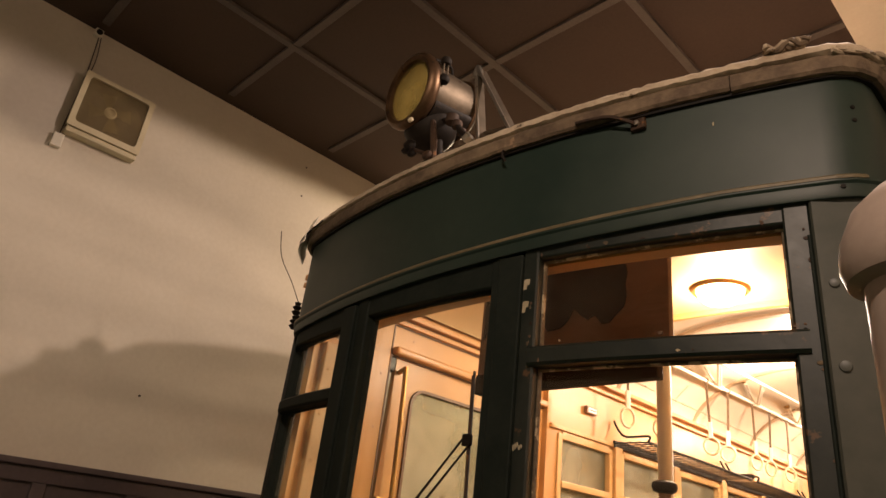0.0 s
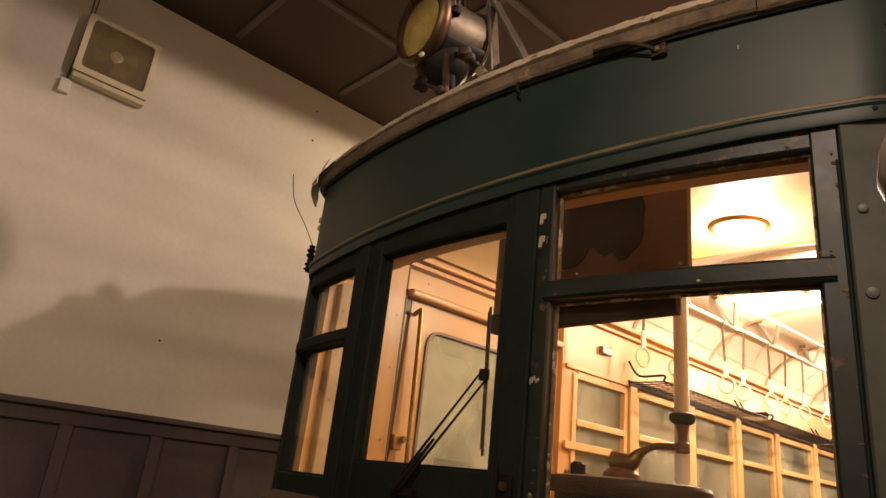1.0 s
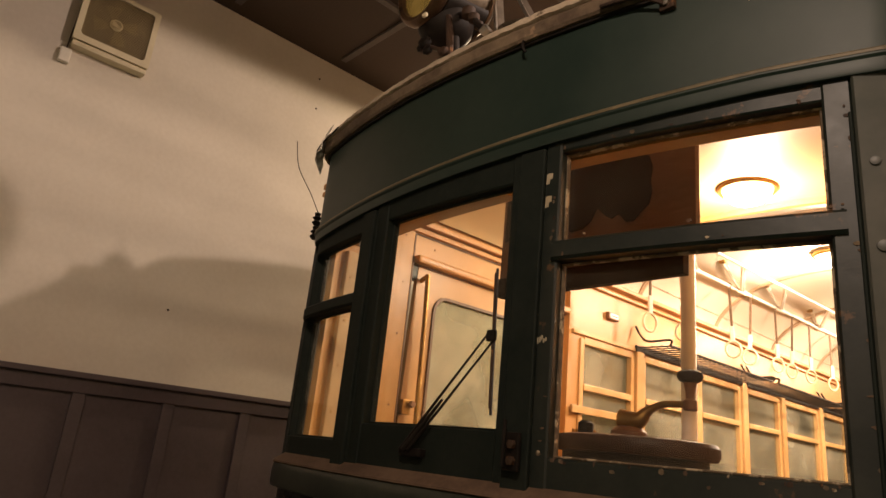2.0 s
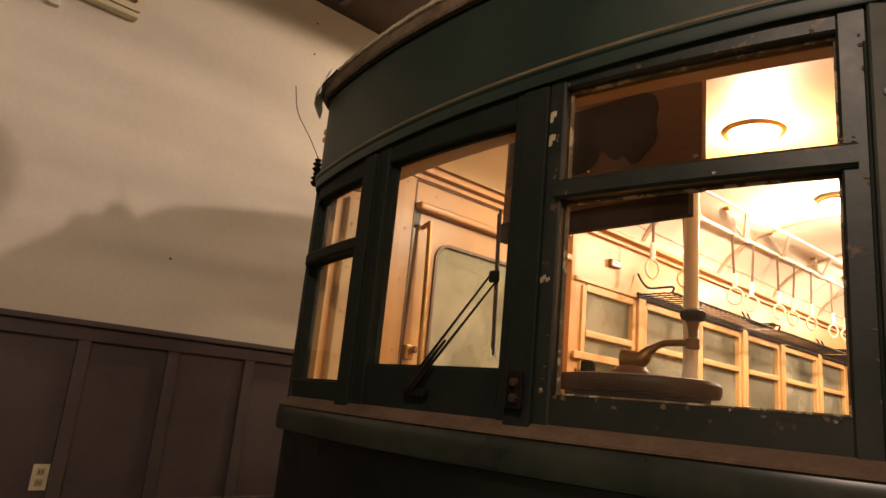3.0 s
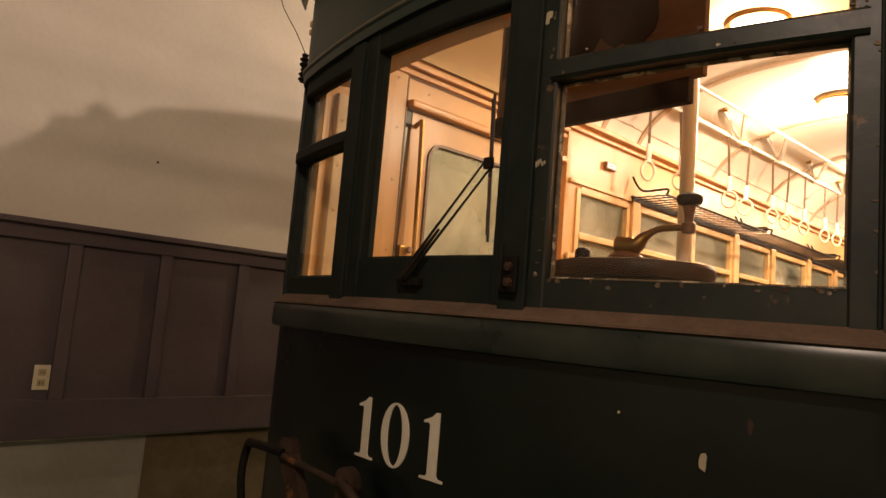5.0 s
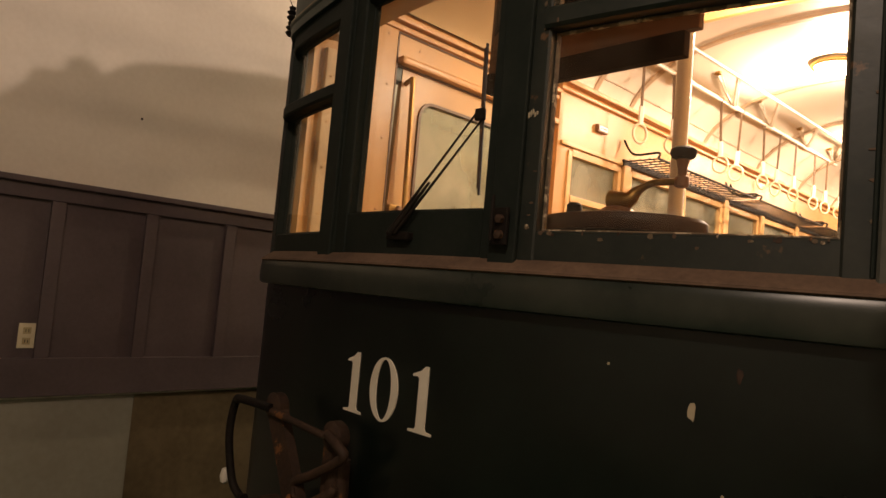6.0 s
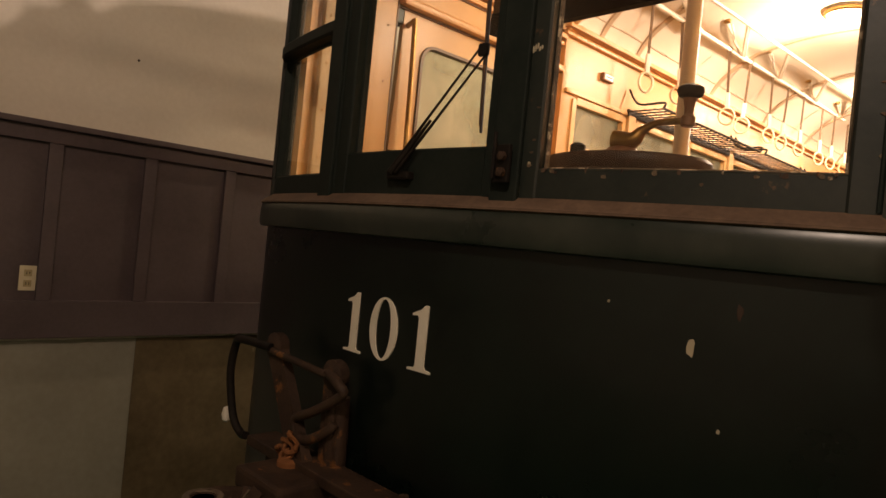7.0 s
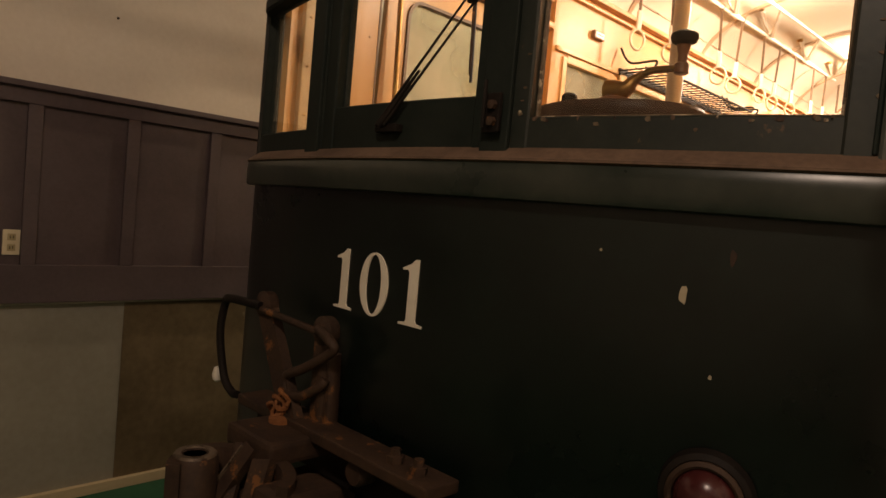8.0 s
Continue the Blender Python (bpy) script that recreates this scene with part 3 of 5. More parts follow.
def window_unit(u0, u1, z0, z1, left, right, bottom, top, transom=None, mat=BEADGREEN, panes=GLASS, label="", bead=BEADGREEN):
    """A sash: stiles, rails, an optional transom bar, glass and putty beads."""
    sash = body("window", stile(u0, u0 + left, z0, z1, -0.062, -0.006), mat, label)
    bits = [("stile", stile(u1 - right, u1, z0, z1, -0.062, -0.006)), ("bottom_rail", bar(u0 + left, u1 - right, z0, z0 + bottom, -0.062, -0.010)),
            ("top_rail", bar(u0 + left, u1 - right, z1 - top, z1, -0.062, -0.010))]
    if transom:
        bits.append(("transom", bar(u0 + left - 0.012, u1 - right + 0.03, transom[0], transom[1], -0.062, 0.008, 0.008)))
    for name, bm in bits:
        body(name, bm, mat, parent=sash)
    spans = [(z0 + bottom, transom[0]), (transom[1], z1 - top)] if transom else [(z0 + bottom, z1 - top)]
    for a, b in spans:
        g = body("pane", sheet(u0 + left - 0.004, u1 - right + 0.004, a - 0.004, b + 0.004, -0.048), panes, "dusty window glass", parent=sash)
        g.visible_shadow = False
        c = 0.006
        for bm in (bar(u0 + left, u1 - right, a, a + c, -0.05, -0.036, 0.002), bar(u0 + left, u1 - right, b - c, b, -0.05, -0.036, 0.002),
                   stile(u0 + left, u0 + left + c, a + c, b - c, -0.05, -0.036, 0.002), stile(u1 - right - c, u1 - right, a + c, b - c, -0.05, -0.036, 0.002)):
            body("putty_bead", bm, bead, parent=sash)
    return sash


window_unit(0.433, 1.178, 1.745, 2.738, 0.05, 0.057, 0.097, 0.057, (2.353, 2.408), FRAMEGREEN, DIRTYGLASS, bead=PUTTY, label="worn green two-light sash with flaking paint")
window_unit(-0.357, 0.357, 1.745, 2.703, 0.075, 0.040, 0.153, 0.09, label="dark green single-light centre window sash")
window_unit(-0.985, -0.433, 1.745, 2.69, 0.020, 0.028, 0.092, 0.09, (2.313, 2.362), label="dark green two-light side sash")

# stop beads beside the posts
for u in (-0.347, 0.347, 1.172):
    body("stop_bead", stile(u - 0.004, u + 0.004, 1.77, 2.64, -0.02, -0.002, 0.002), BEADGREEN)

# interior lining of the front
body("lining", sweep(0.15, 1.25, [(-0.12, 2.675), (-0.066, 2.675), (-0.066, 3.02), (-0.12, 3.02)], 0.04), ORANGE, "", True)
body("lining", sweep(-0.9, 0.15, [(-0.235, 2.675), (-0.066, 2.675), (-0.066, 3.02), (-0.235, 3.02)], 0.04), ORANGE, "ochre lining above the windows", True)
body("lining", sweep(-1.45, -1.005, [(-0.085, 1.75), (-0.0605, 1.75), (-0.0605, 2.67), (-0.085, 2.67)], 0.03), ORANGE, "ochre lining of the corner", True)
body("lining", sweep(-1.1, 1.25, [(-0.10, 0.86), (-0.065, 0.86), (-0.065, 1.75), (-0.10, 1.75)], 0.04), ORANGE, "ochre lining below the windows", True)
body("lining", stile(1.2, 1.34, 1.75, 2.66, -0.1, -0.065), ORANGE)

# ---- the tram: vestibule side with its door ----
XV = -0.965
body("side_wall", slab_with_holes(XV - 0.004, 0.04, 0.2, 1.93, 0.86, 3.0, [(0.655, 1.80, 0.9, 2.745)]), ORANGE, "ochre painted vestibule wall")
body("pillar", box(XV - 0.01, XV + 0.05, 0.235, 0.37, 1.2, 2.674, 0.006), VCEIL, "pale cream pillar with screw heads")
body("pillar", box(XV - 0.002, XV + 0.012, 0.50, 0.645, 0.9, 2.93, 0.004), ORANGE)
body("joint_and_shade_strip", box(XV + 0.008, XV + 0.0135, 0.6455, 0.6535, 0.9, 2.885, 0), GASKET, "dark joint beside the door")
# These three brown strips put the shade under track and cornices into colour.
body("joint_and_shade_strip", box(XV - 0.006, XV + 0.004, 0.654, 1.93, 2.727, 2.734, 0), GASKET)
body("joint_and_shade_strip", box(XV - 0.003, XV + 0.006, 0.3, 1.93, 2.888, 2.894, 0), GASKET)
body("joint_and_shade_strip", box(XV - 0.003, XV + 0.010, 0.3, 1.93, 2.9215, 2.9285, 0), GASKET)
for y, z in ((0.60, 2.02), (0.60, 2.36), (0.60, 2.62), (0.80, 2.84), (0.585, 2.86)):
    body("screw", lathe([(0, 0.003), (0.005, 0.002), (0.006, -0.002)], Matrix.Translation((XV + (0.013 if y < 0.65 else -0.003), y, z)) @ Euler((0, radians(90), 0)).to_matrix().to_4x4(), 10), COPPERGRIP)
for z in (1.95, 2.15, 2.35, 2.55):
    body("screw", lathe([(0, 0.003), (0.005, 0.002), (0.006, -0.002)], Matrix.Translation((XV + 0.051, 0.262, z)) @ Euler((0, radians(90), 0)).to_matrix().to_4x4(), 10), BRASS)


DY0, DY1, DZ0, DZ1 = 0.835, 1.70, 1.35, 2.60
hole = rounded(DY0, DY1, DZ0, DZ1, 0.085)


def to_edge(p, y0, y1, z0, z1):
    """Carries a point of the hole's outline out to the leaf's rectangle."""
    cy, cz = (y0 + y1) / 2, (z0 + z1) / 2
    dy, dz = (p[0] - cy) / ((y1 - y0) / 2), (p[1] - cz) / ((z1 - z0) / 2)
    s = max(abs(dy), abs(dz))
    return (cy + dy / s * (y1 - y0) / 2, cz + dz / s * (z1 - z0) / 2)


leaf = [to_edge(p, 0.66, 1.795, 0.9, 2.74) for p in hole]
door = body("door", ring_plate(XV - 0.035, XV - 0.008, leaf, hole), ORANGE, "ochre sliding door with a round-cornered window")
body("gasket", ring_plate(XV - 0.04, XV + 0.002, rounded(DY0 - 0.007, DY1 + 0.007, DZ0 - 0.007, DZ1 + 0.007, 0.092), rounded(DY0 + 0.008, DY1 - 0.008, DZ0 + 0.008, DZ1 - 0.008, 0.077)), GASKET, "thin brown window gasket", parent=door)
bm = plate([(XV - 0.02, y, z) for y, z in hole], [(XV - 0.025, y, z) for y, z in hole])
g = body("pane", bm, HAZYGLASS, "pale hazy glass", parent=door)
body("grab_rail", tube(curve([(XV, 0.722, 2.652), (XV + 0.04, 0.725, 2.668), (XV + 0.045, 0.73, 2.65), (XV + 0.045, 0.742, 2.3), (XV + 0.045, 0.755, 1.6), (XV, 0.755, 1.58)], 5), 0.0125, 10), BRASS, "slim dull brass upright grab rail", True, parent=door)
lk = body("lock", box(XV - 0.008, XV + 0.03, 0.672, 0.722, 1.985, 2.055, 0.006), BRASS, "worn brass door catch", parent=door)
body("catch_knob", lathe([(0, 0.05), (0.014, 0.048), (0.018, 0.035), (0.008, 0.02), (0.008, 0)], Matrix.Translation((XV + 0.01, 0.715, 2.035)) @ Euler((0, radians(90), 0)).to_matrix().to_4x4(), 16), COPPERGRIP, "", True, parent=door)
body("door_track", box(XV - 0.004, XV + 0.045, 0.662, 1.93, 2.735, 2.775, 0.012), ORANGETRIM, "rounded ochre rail over the door")
body("cornice", box(XV - 0.004, XV + 0.028, 0.08, 1.93, 2.895, 2.92, 0.006), ORANGETRIM)
body("cornice", box(XV - 0.004, XV + 0.05, 0.08, 1.93, 2.93, 2.96, 0.008), ORANGETRIM)

# ---- the tram: saloon ----
XS = -0.93
posts = [1.99, 2.715, 3.54, 4.365, 5.18, 6.15, 7.0, 7.85, 8.7]
openings = [(a + 0.06, b - 0.06, 1.72, 2.605) for a, b in zip(posts, posts[1:])]
body("saloon_wall", slab_with_holes(XS, 0.05, 1.93, 8.9, 0.86, 3.02, openings), ORANGE, "ochre saloon wall with a row of windows")
body("saloon_wall", slab_with_holes(1.16, 0.05, 0.4, 8.9, 0.86, 3.02, openings), ORANGE)
for k, (a, b, lo, hi) in enumerate(openings):
    x0, x1, w = XS - 0.03, XS + 0.012, 0.032
    sash = body("window", box(x0, x1, a - 0.01, a + w, lo, hi, 0.004), OAK, "varnished wooden saloon window frame")
    for name, dims in (("stile", (b - w, b + 0.01, lo, hi)), ("top_rail", (a + w, b - w, hi - w, hi + 0.012)), ("bottom_rail", (a + w, b - w, lo, lo + w))):
        body(name, box(x0, x1, *dims, 0.004), OAK, parent=sash)
    body("meeting_rail", box(x0 + 0.004, x1 + 0.006, a + w, b - w, 2.285, 2.325, 0.005), OAK, parent=sash)
    g = body("pane", box(XS - 0.024, XS - 0.02, a + 0.01, b - 0.01, lo + 0.01, hi - 0.01, 0), SALOONGLASS, "dusty saloon window glass", parent=sash)
for y in posts[1:-1]:
    body("window_post", box(XS - 0.002, XS + 0.03, y - 0.045, y + 0.045, 0.9, 2.64, 0.006), OAK, "varnished wooden window post")
body("header_rail", box(XS - 0.002, XS + 0.02, 1.955, 8.9, 2.625, 2.65, 0.004), OAK)
body("upper_sash", box(XS + 0.012, XS + 0.03, 1.955, 2.62, 2.14, 2.185, 0.004), OAK)
body("cornice", box(XS - 0.002, XS + 0.03, 1.9, 8.9, 2.955, 2.975, 0.005), ORANGETRIM)
body("cornice", box(XS - 0.002, XS + 0.05, 1.9, 8.9, 3.0, 3.03, 0.008), ORANGETRIM)

CX, HALF = 0.115, 1.06


def vault(x):
    """Height of the inner ceiling."""
    s = min(abs(x - CX) / HALF, 1)
    return 3.01 + 0.43 * (1 - s ** 2.6) ** 0.6


def low_vault(x):
    s = min(abs(x - CX) / HALF, 1)
    return 2.97 + 0.24 * (1 - s ** 2.6) ** 0.6


xs = [CX + HALF * math.sin(radians(a)) for a in range(-90, 91, 6)]
body("inner_ceiling", grid_solid([[(x, y, vault(x)) for x in xs] for y in (1.94, 4, 6, 8.9)], (0, 0, 0.015)), CREAM, "cream barrel-vaulted tram ceiling", True)
body("vestibule_ceiling", grid_solid([[(x, max(y, bow(x)[0].y + 0.09), low_vault(x)) for x in xs[1:-1]] for y in (0.1, 0.6, 1.2, 1.92)], (0, 0, 0.015)), VCEIL, "pale ochre lower ceiling over the driver", True)
body("bulkhead_arch", grid_solid([[(x, 1.92, low_vault(x) - 0.03) for x in xs], [(x, 1.92, vault(x) + 0.01) for x in xs]], (0, 0.03, 0)), ORANGE, "ochre arch between vestibule and saloon")
for y in (2.30, 2.75, 3.92, 5.05, 6.2, 7.35):
    rib = bmesh.new()
    rings = []
    for x in xs[1:-1]:
        z = vault(x)
        rings.append([rib.verts.new((x, y + dy, z + dz)) for dy, dz in ((-0.025, 0.004), (-0.02, -0.016), (0.02, -0.016), (0.025, 0.004))])
    for a, b in zip(rings, rings[1:]):
        for k in range(4):
            rib.faces.new((a[k], a[(k + 1) % 4], b[(k + 1) % 4], b[k]))
    body("ceiling_rib", rib, RIB, "", True)


def tram_lamp(place):
    ob = thing("ceiling_lamp", "round lit ceiling lamp with a metal rim", "lamp", place, "tram ceiling lamps")
    m = Matrix.Translation(place)
    under(part("rim", lathe([(0.10, 0.03), (0.135, 0.02), (0.14, 0.0), (0.132, -0.012), (0.118, -0.01), (0.115, 0.02)], m, 40), BRASS, smooth=True), ob)
    under(part("globe", lathe([(0.114, -0.004), (0.105, -0.035), (0.08, -0.06), (0.04, -0.076), (0, -0.08)], m, 32), BULB, smooth=True), ob)
    under(part("base", lathe([(0.12, 0.2), (0.12, 0.0), (0, 0.0)], m, 32), CREAM), ob)


for place in TRAM_LAMPS:
    tram_lamp(place)

# strap rail with bracing and hanging straps
BX = -0.64


def rail_z(y):
    return 3.262 + 0.022 * (y - 2.96)


def upper_z(y):
    return 3.262 + 0.030 * (y - 2.4)



rail = thing("strap_rail", "white painted rail with braced brackets under the ceiling", "rail", (BX, 4, rail_z(4)))
under(part("rail_bar", tube([(BX, 1.95, rail_z(1.95)), (BX, 8.7, rail_z(8.7))], 0.015, 10), WHITEPAINT, smooth=True), rail)
under(part("rail_bar", tube([(-0.35, 1.96, upper_z(1.96)), (-0.35, 6.4, upper_z(6.4))], 0.012, 10), WHITEPAINT, smooth=True), rail)
for y in (2.98, 3.75, 4.51, 5.45, 6.3):
    foot, tie = Vector((-0.53, y - 0.56, 3.352)), Vector((-0.35, y - 0.64, upper_z(y - 0.64)))
    low = Vector((BX, y, rail_z(y)))
    under(part("brace", tube([low + Vector((0, -0.03, 0)), foot], 0.009, 8), WHITEPAINT), rail)
    under(part("brace", tube([low + Vector((0, -0.06, 0)), foot + Vector((0.012, 0.05, 0.0))], 0.006, 8), WHITEPAINT), rail)
    under(part("tie", tube([low, tie], 0.012, 8), WHITEPAINT), rail)
    under(part("tie", tube([low + Vector((0, 0.045, 0)), tie + Vector((0, 0.03, 0))], 0.007, 8), WHITEPAINT), rail)
    under(part("collar", tube([low + Vector((0, -0.075, 0)), low + Vector((0, 0.06, 0))], 0.021, 12), WHITEPAINT, smooth=True), rail)
    under(part("ceiling_foot", lathe([(0.024, 0.03), (0.026, 0.0), (0.012, -0.008)], Matrix.Translation(foot), 12), BRASS), rail)


def strap(place, turn):
    ob = thing("hanging_strap", "tan hanging strap with an ivory ring handle", "strap", (0, 0, 0), "hanging straps")
    part("loop", tube([(0.018 * math.cos(a * math.tau / 14), 0, 0.018 * math.sin(a * math.tau / 14)) for a in range(14)], 0.004, 6, close=True), STRAPCLOTH, ob)
    part("belt", box(-0.009, 0.009, -0.003, 0.003, -0.33, -0.014, 0.001), STRAPCLOTH, ob)
    part("sleeve", box(-0.016, 0.016, -0.009, 0.009, -0.44, -0.32, 0.005), WHITEPAINT, ob, "ivory sleeve")
    part("ring", tube([(0.052 * math.cos(a * math.tau / 28), 0, -0.495 + 0.06 * math.sin(a * math.tau / 28)) for a in range(28)], 0.009, 8, close=True), IVORY, ob, "ivory ring", True)
    ob.matrix_basis = Matrix.Translation(place) @ pose(0, 0, 0, 0, 0, turn)
    return ob


s0 = strap((BX, 2.385, rail_z(2.385)), 70)
rng = random.Random(4)
for y in (2.774, 3.525, 3.918, 4.39, 4.77, 5.17, 5.71, 6.1, 6.55):
    copy_thing(s0, Matrix.Translation((BX, y, rail_z(y))) @ pose(0, 0, 0, rng.uniform(-3, 3), rng.uniform(-3, 3), rng.choice((20, 75, 60, 35, 85))))


def luggage_rack(y0, y1):
    ob = thing("luggage_rack", "dark iron luggage rack with thin slats above the windows", "rack", (XS, y0, 2.66), "luggage racks")
    xi = -0.65
    under(part("front_bar", tube([(xi, y0, 2.652), (xi, y1, 2.652)], 0.009, 8), BLACK), ob)
    under(part("back_bar", box(XS + 0.012, XS + 0.03, y0, y1, 2.625, 2.67, 0.003), BLACK), ob)
    n = int((y1 - y0) / 0.075)
    for k in range(n + 1):
        y = y0 + (y1 - y0) * k / n
        under(part("slat", box(xi, XS + 0.02, y - 0.003, y + 0.003, 2.646, 2.654, 0), BLACK), ob)
    for k in range(1, 4):
        x = xi + (XS - xi) * k / 4
        under(part("wire", tube([(x, y0, 2.66), (x, y1, 2.66)], 0.003, 6), BLACK), ob)
    for y in (y0, y1):
        under(part("bracket", tube(curve([(XS + 0.02, y, 2.80), (XS + 0.06, y, 2.73), (XS + 0.12, y, 2.69), (xi, y, 2.69), (xi - 0.002, y, 2.655)], 5), 0.008, 8), BLACK, smooth=True), ob)


for y in (2.66, 4.42, 6.2):
    luggage_rack(y, y + 1.66)
note = thing("notice_box", "small dark notice box fixed on the ochre wall", "box", (XS, 2.37, 2.79))
under(part("case", box(XS, XS + 0.03, 2.32, 2.44, 2.785, 2.835, 0.006), COPPERGRIP), note)
under(part("label_plate", box(XS + 0.03, XS + 0.032, 2.335, 2.425, 2.795, 2.825, 0), WHITEPAINT), note)
under(part("writing_bar", box(XS + 0.032, XS + 0.0325, 2.345, 2.415, 2.807, 2.813, 0), BLACK), note)

pole = thing("standing_pole", "grey-white upright pole in the vestibule", "pole", (0.2, 1.26, 0.86))
under(part("shaft", tube([(0.2, 1.26, 0.86), (0.2, 1.26, 2.84)], 0.031, 18), GREYPAINT, smooth=True), pole)
under(part("upper_sleeve", tube([(0.2, 1.26, 2.835), (0.2, 1.26, low_vault(0.2) - 0.002)], 0.033, 18), COPPERGRIP, label="brown upper sleeve", smooth=True), pole)
under(part("flange", lathe([(0.06, 0.0), (0.06, 0.008), (0.034, 0.014)], Matrix.Translation((0.2, 1.26, 0.86)), 24), GREYPAINT), pole)

sign = thing("destination_box", "brown wooden destination box with a dark ragged blind behind the glass", "box", (0.15, 0.64, 2.47))
for name, dims, mat, label in (("case", (-0.30, 0.572, 0.60, 0.632, 2.55, 3.0), BOXWOOD, ""), ("front_ledge", (-0.30, 0.530, 0.592, 0.632, 2.468, 2.55), DARKWOOD, "dark lower board"),
                               ("hanger", (-0.2, -0.16, 0.603, 0.63, 3.0, 3.17), DARKWOOD, ""), ("hanger", (0.4, 0.44, 0.603, 0.63, 3.0, 3.17), DARKWOOD, "")):
    under(part(name, box(*dims, 0.004), mat, label=label), sign)
r = random.Random(31)
low = [(-0.28 + 0.68 * k / 22, 2.725 + 0.03 * math.sin(k * 0.9) + r.uniform(-0.022, 0.022)) for k in range(23)]
ragged = low + [(0.412, 2.79), (0.405, 2.83), (0.415, 2.88), (0.40, 2.93), (0.36, 2.955), (-0.28, 2.96)]
under(part("blind", plate([(x, 0.594, z) for x, z in ragged], [(x, 0.599, z) for x, z in ragged]), DARKWOOD, label="dark ragged blind"), sign)


def controller():
    cx, cy, top = 0.50, 0.35, 1.92
    ob = thing("controller", "drum-shaped driver's controller with a brass crank handle", "controller", (cx, cy, 0.86))
    m = Matrix.Translation((cx, cy, 0)) @ Matrix.Diagonal((1.0, 0.8, 1, 1))
    under(part("drum", lathe([(0.21, 0.86), (0.21, 1.88), (0, 1.88)], m, 48), BLACK, "", True), ob)
    under(part("top_plate", lathe([(0.21, 1.87), (0.232, 1.872), (0.24, 1.885), (0.24, 1.905), (0.232, 1.915), (0.2, top), (0, top + 0.004)], m, 56), CTOP, label="worn brown rounded top plate", smooth=True), ob)
    bx, by = cx + 0.005, cy - 0.03
    under(part("hub", lathe([(0.05, top), (0.05, top + 0.015), (0.04, top + 0.025), (0.028, top + 0.03), (0, top + 0.03)], Matrix.Translation((bx, by, 0)), 28), COPPERGRIP, smooth=True), ob)
    arm = bmesh.new()
    line = curve([(bx - 0.02, by, top + 0.045), (bx + 0.03, by, top + 0.048), (bx + 0.055, by + 0.003, top + 0.072), (bx + 0.095, by + 0.006, top + 0.092), (bx + 0.14, by + 0.01, top + 0.095), (bx + 0.178, by + 0.012, top + 0.093)], 8)
    rs = [0.034 - 0.0245 * min(1, k / (len(line) * 0.5)) for k in range(len(line))]
    tube(line, rs, 12, arm)
    under(part("crank", arm, BRASS, label="curved brass crank arm", smooth=True), ob)
    lathe_grip = Matrix.Translation((bx + 0.178, by + 0.012, top + 0.078))
    under(part("grip", lathe([(0.014, 0), (0.0185, 0.003), (0.0185, 0.026), (0.012, 0.032), (0.0125, 0.05), (0.017, 0.07), (0.019, 0.076)], lathe_grip, 20), COPPERGRIP, smooth=True), ob)
    under(part("knob", lathe([(0.018, 0.074), (0.030, 0.080), (0.0345, 0.09), (0.033, 0.101), (0.022, 0.108), (0, 0.11)], lathe_grip, 24), BLACK, label="black ball knob", smooth=True), ob)
    under(part("reverser_key", lathe([(0.016, top), (0.022, top + 0.004), (0.022, top + 0.03), (0.014, top + 0.037), (0, top + 0.037)], Matrix.Translation((0.395, 0.27, 0)), 18), BLACK, smooth=True), ob)
    for k in range(6):
        under(part("notch", box(0.335 + 0.014 * k, 0.34 + 0.014 * k, 0.285, 0.30, top - 0.003, top + 0.014, 0.001), BRASS), ob)


controller()

# ---- things on the outside of the front ----


def front_patch(name, outline, d, mat, label="", thick=0.0025):
    """A flat figure laid on the bowed front: outlines of (u, z)."""
    bm = plate([at_front(u, d + thick, z) for u, z in outline], [at_front(u, d - 0.004, z) for u, z in outline])
    return body(name, bm, mat, label)


def digit_one(u, z, h):
    s = h
    pts = [(0.02, 0), (0.46, 0), (0.46, 0.035), (0.36, 0.05), (0.335, 0.09), (0.335, 1.0), (0.27, 1.0), (0.2, 0.93), (0.04, 0.86), (0.04, 0.825), (0.14, 0.835), (0.165, 0.8), (0.165, 0.09), (0.14, 0.05), (0.02, 0.035)]
    front_patch("digit", [(u + 1.1 * a * s, z + b * s) for a, b in pts], 0.0015, NUMBERWHITE, "cream painted serif figure 1")


def digit_zero(u, z, h):
    bm = bmesh.new()
    n = 40
    cu, cz = u + 0.355 * h, z + 0.5 * h
    rings = []
    for d, ru, rz in ((-0.002, 0.345, 0.512), (0.004, 0.345, 0.512), (0.004, 0.185, 0.478), (-0.002, 0.185, 0.478)):
        rings.append([bm.verts.new(at_front(cu + ru * h * math.cos(k * math.tau / n), d, cz + rz * h * math.sin(k * math.tau / n))) for k in range(n)])
    for a, b in zip(rings, rings[1:] + rings[:1]):
        for k in range(n):
            bm.faces.new((a[k], a[(k + 1) % n], b[(k + 1) % n], b[k]))
    body("digit", bm, NUMBERWHITE, "cream painted serif figure 0")


digit_one(-0.185, 1.279, 0.183)
digit_zero(-0.057, 1.281, 0.181)
digit_one(0.120, 1.279, 0.183)


def chip(u, z, w, h, seed, mat=CHIP, d=0.001):
    r = random.Random(seed)
    pts = []
    for k in range(12):
        a = k * math.tau / 12
        f = r.uniform(0.75, 1.15)
        pts.append((u + w * f * math.cos(a), z + h * f * math.sin(a)))
    front_patch("paint_chip", pts, d, mat, thick=0.0015)


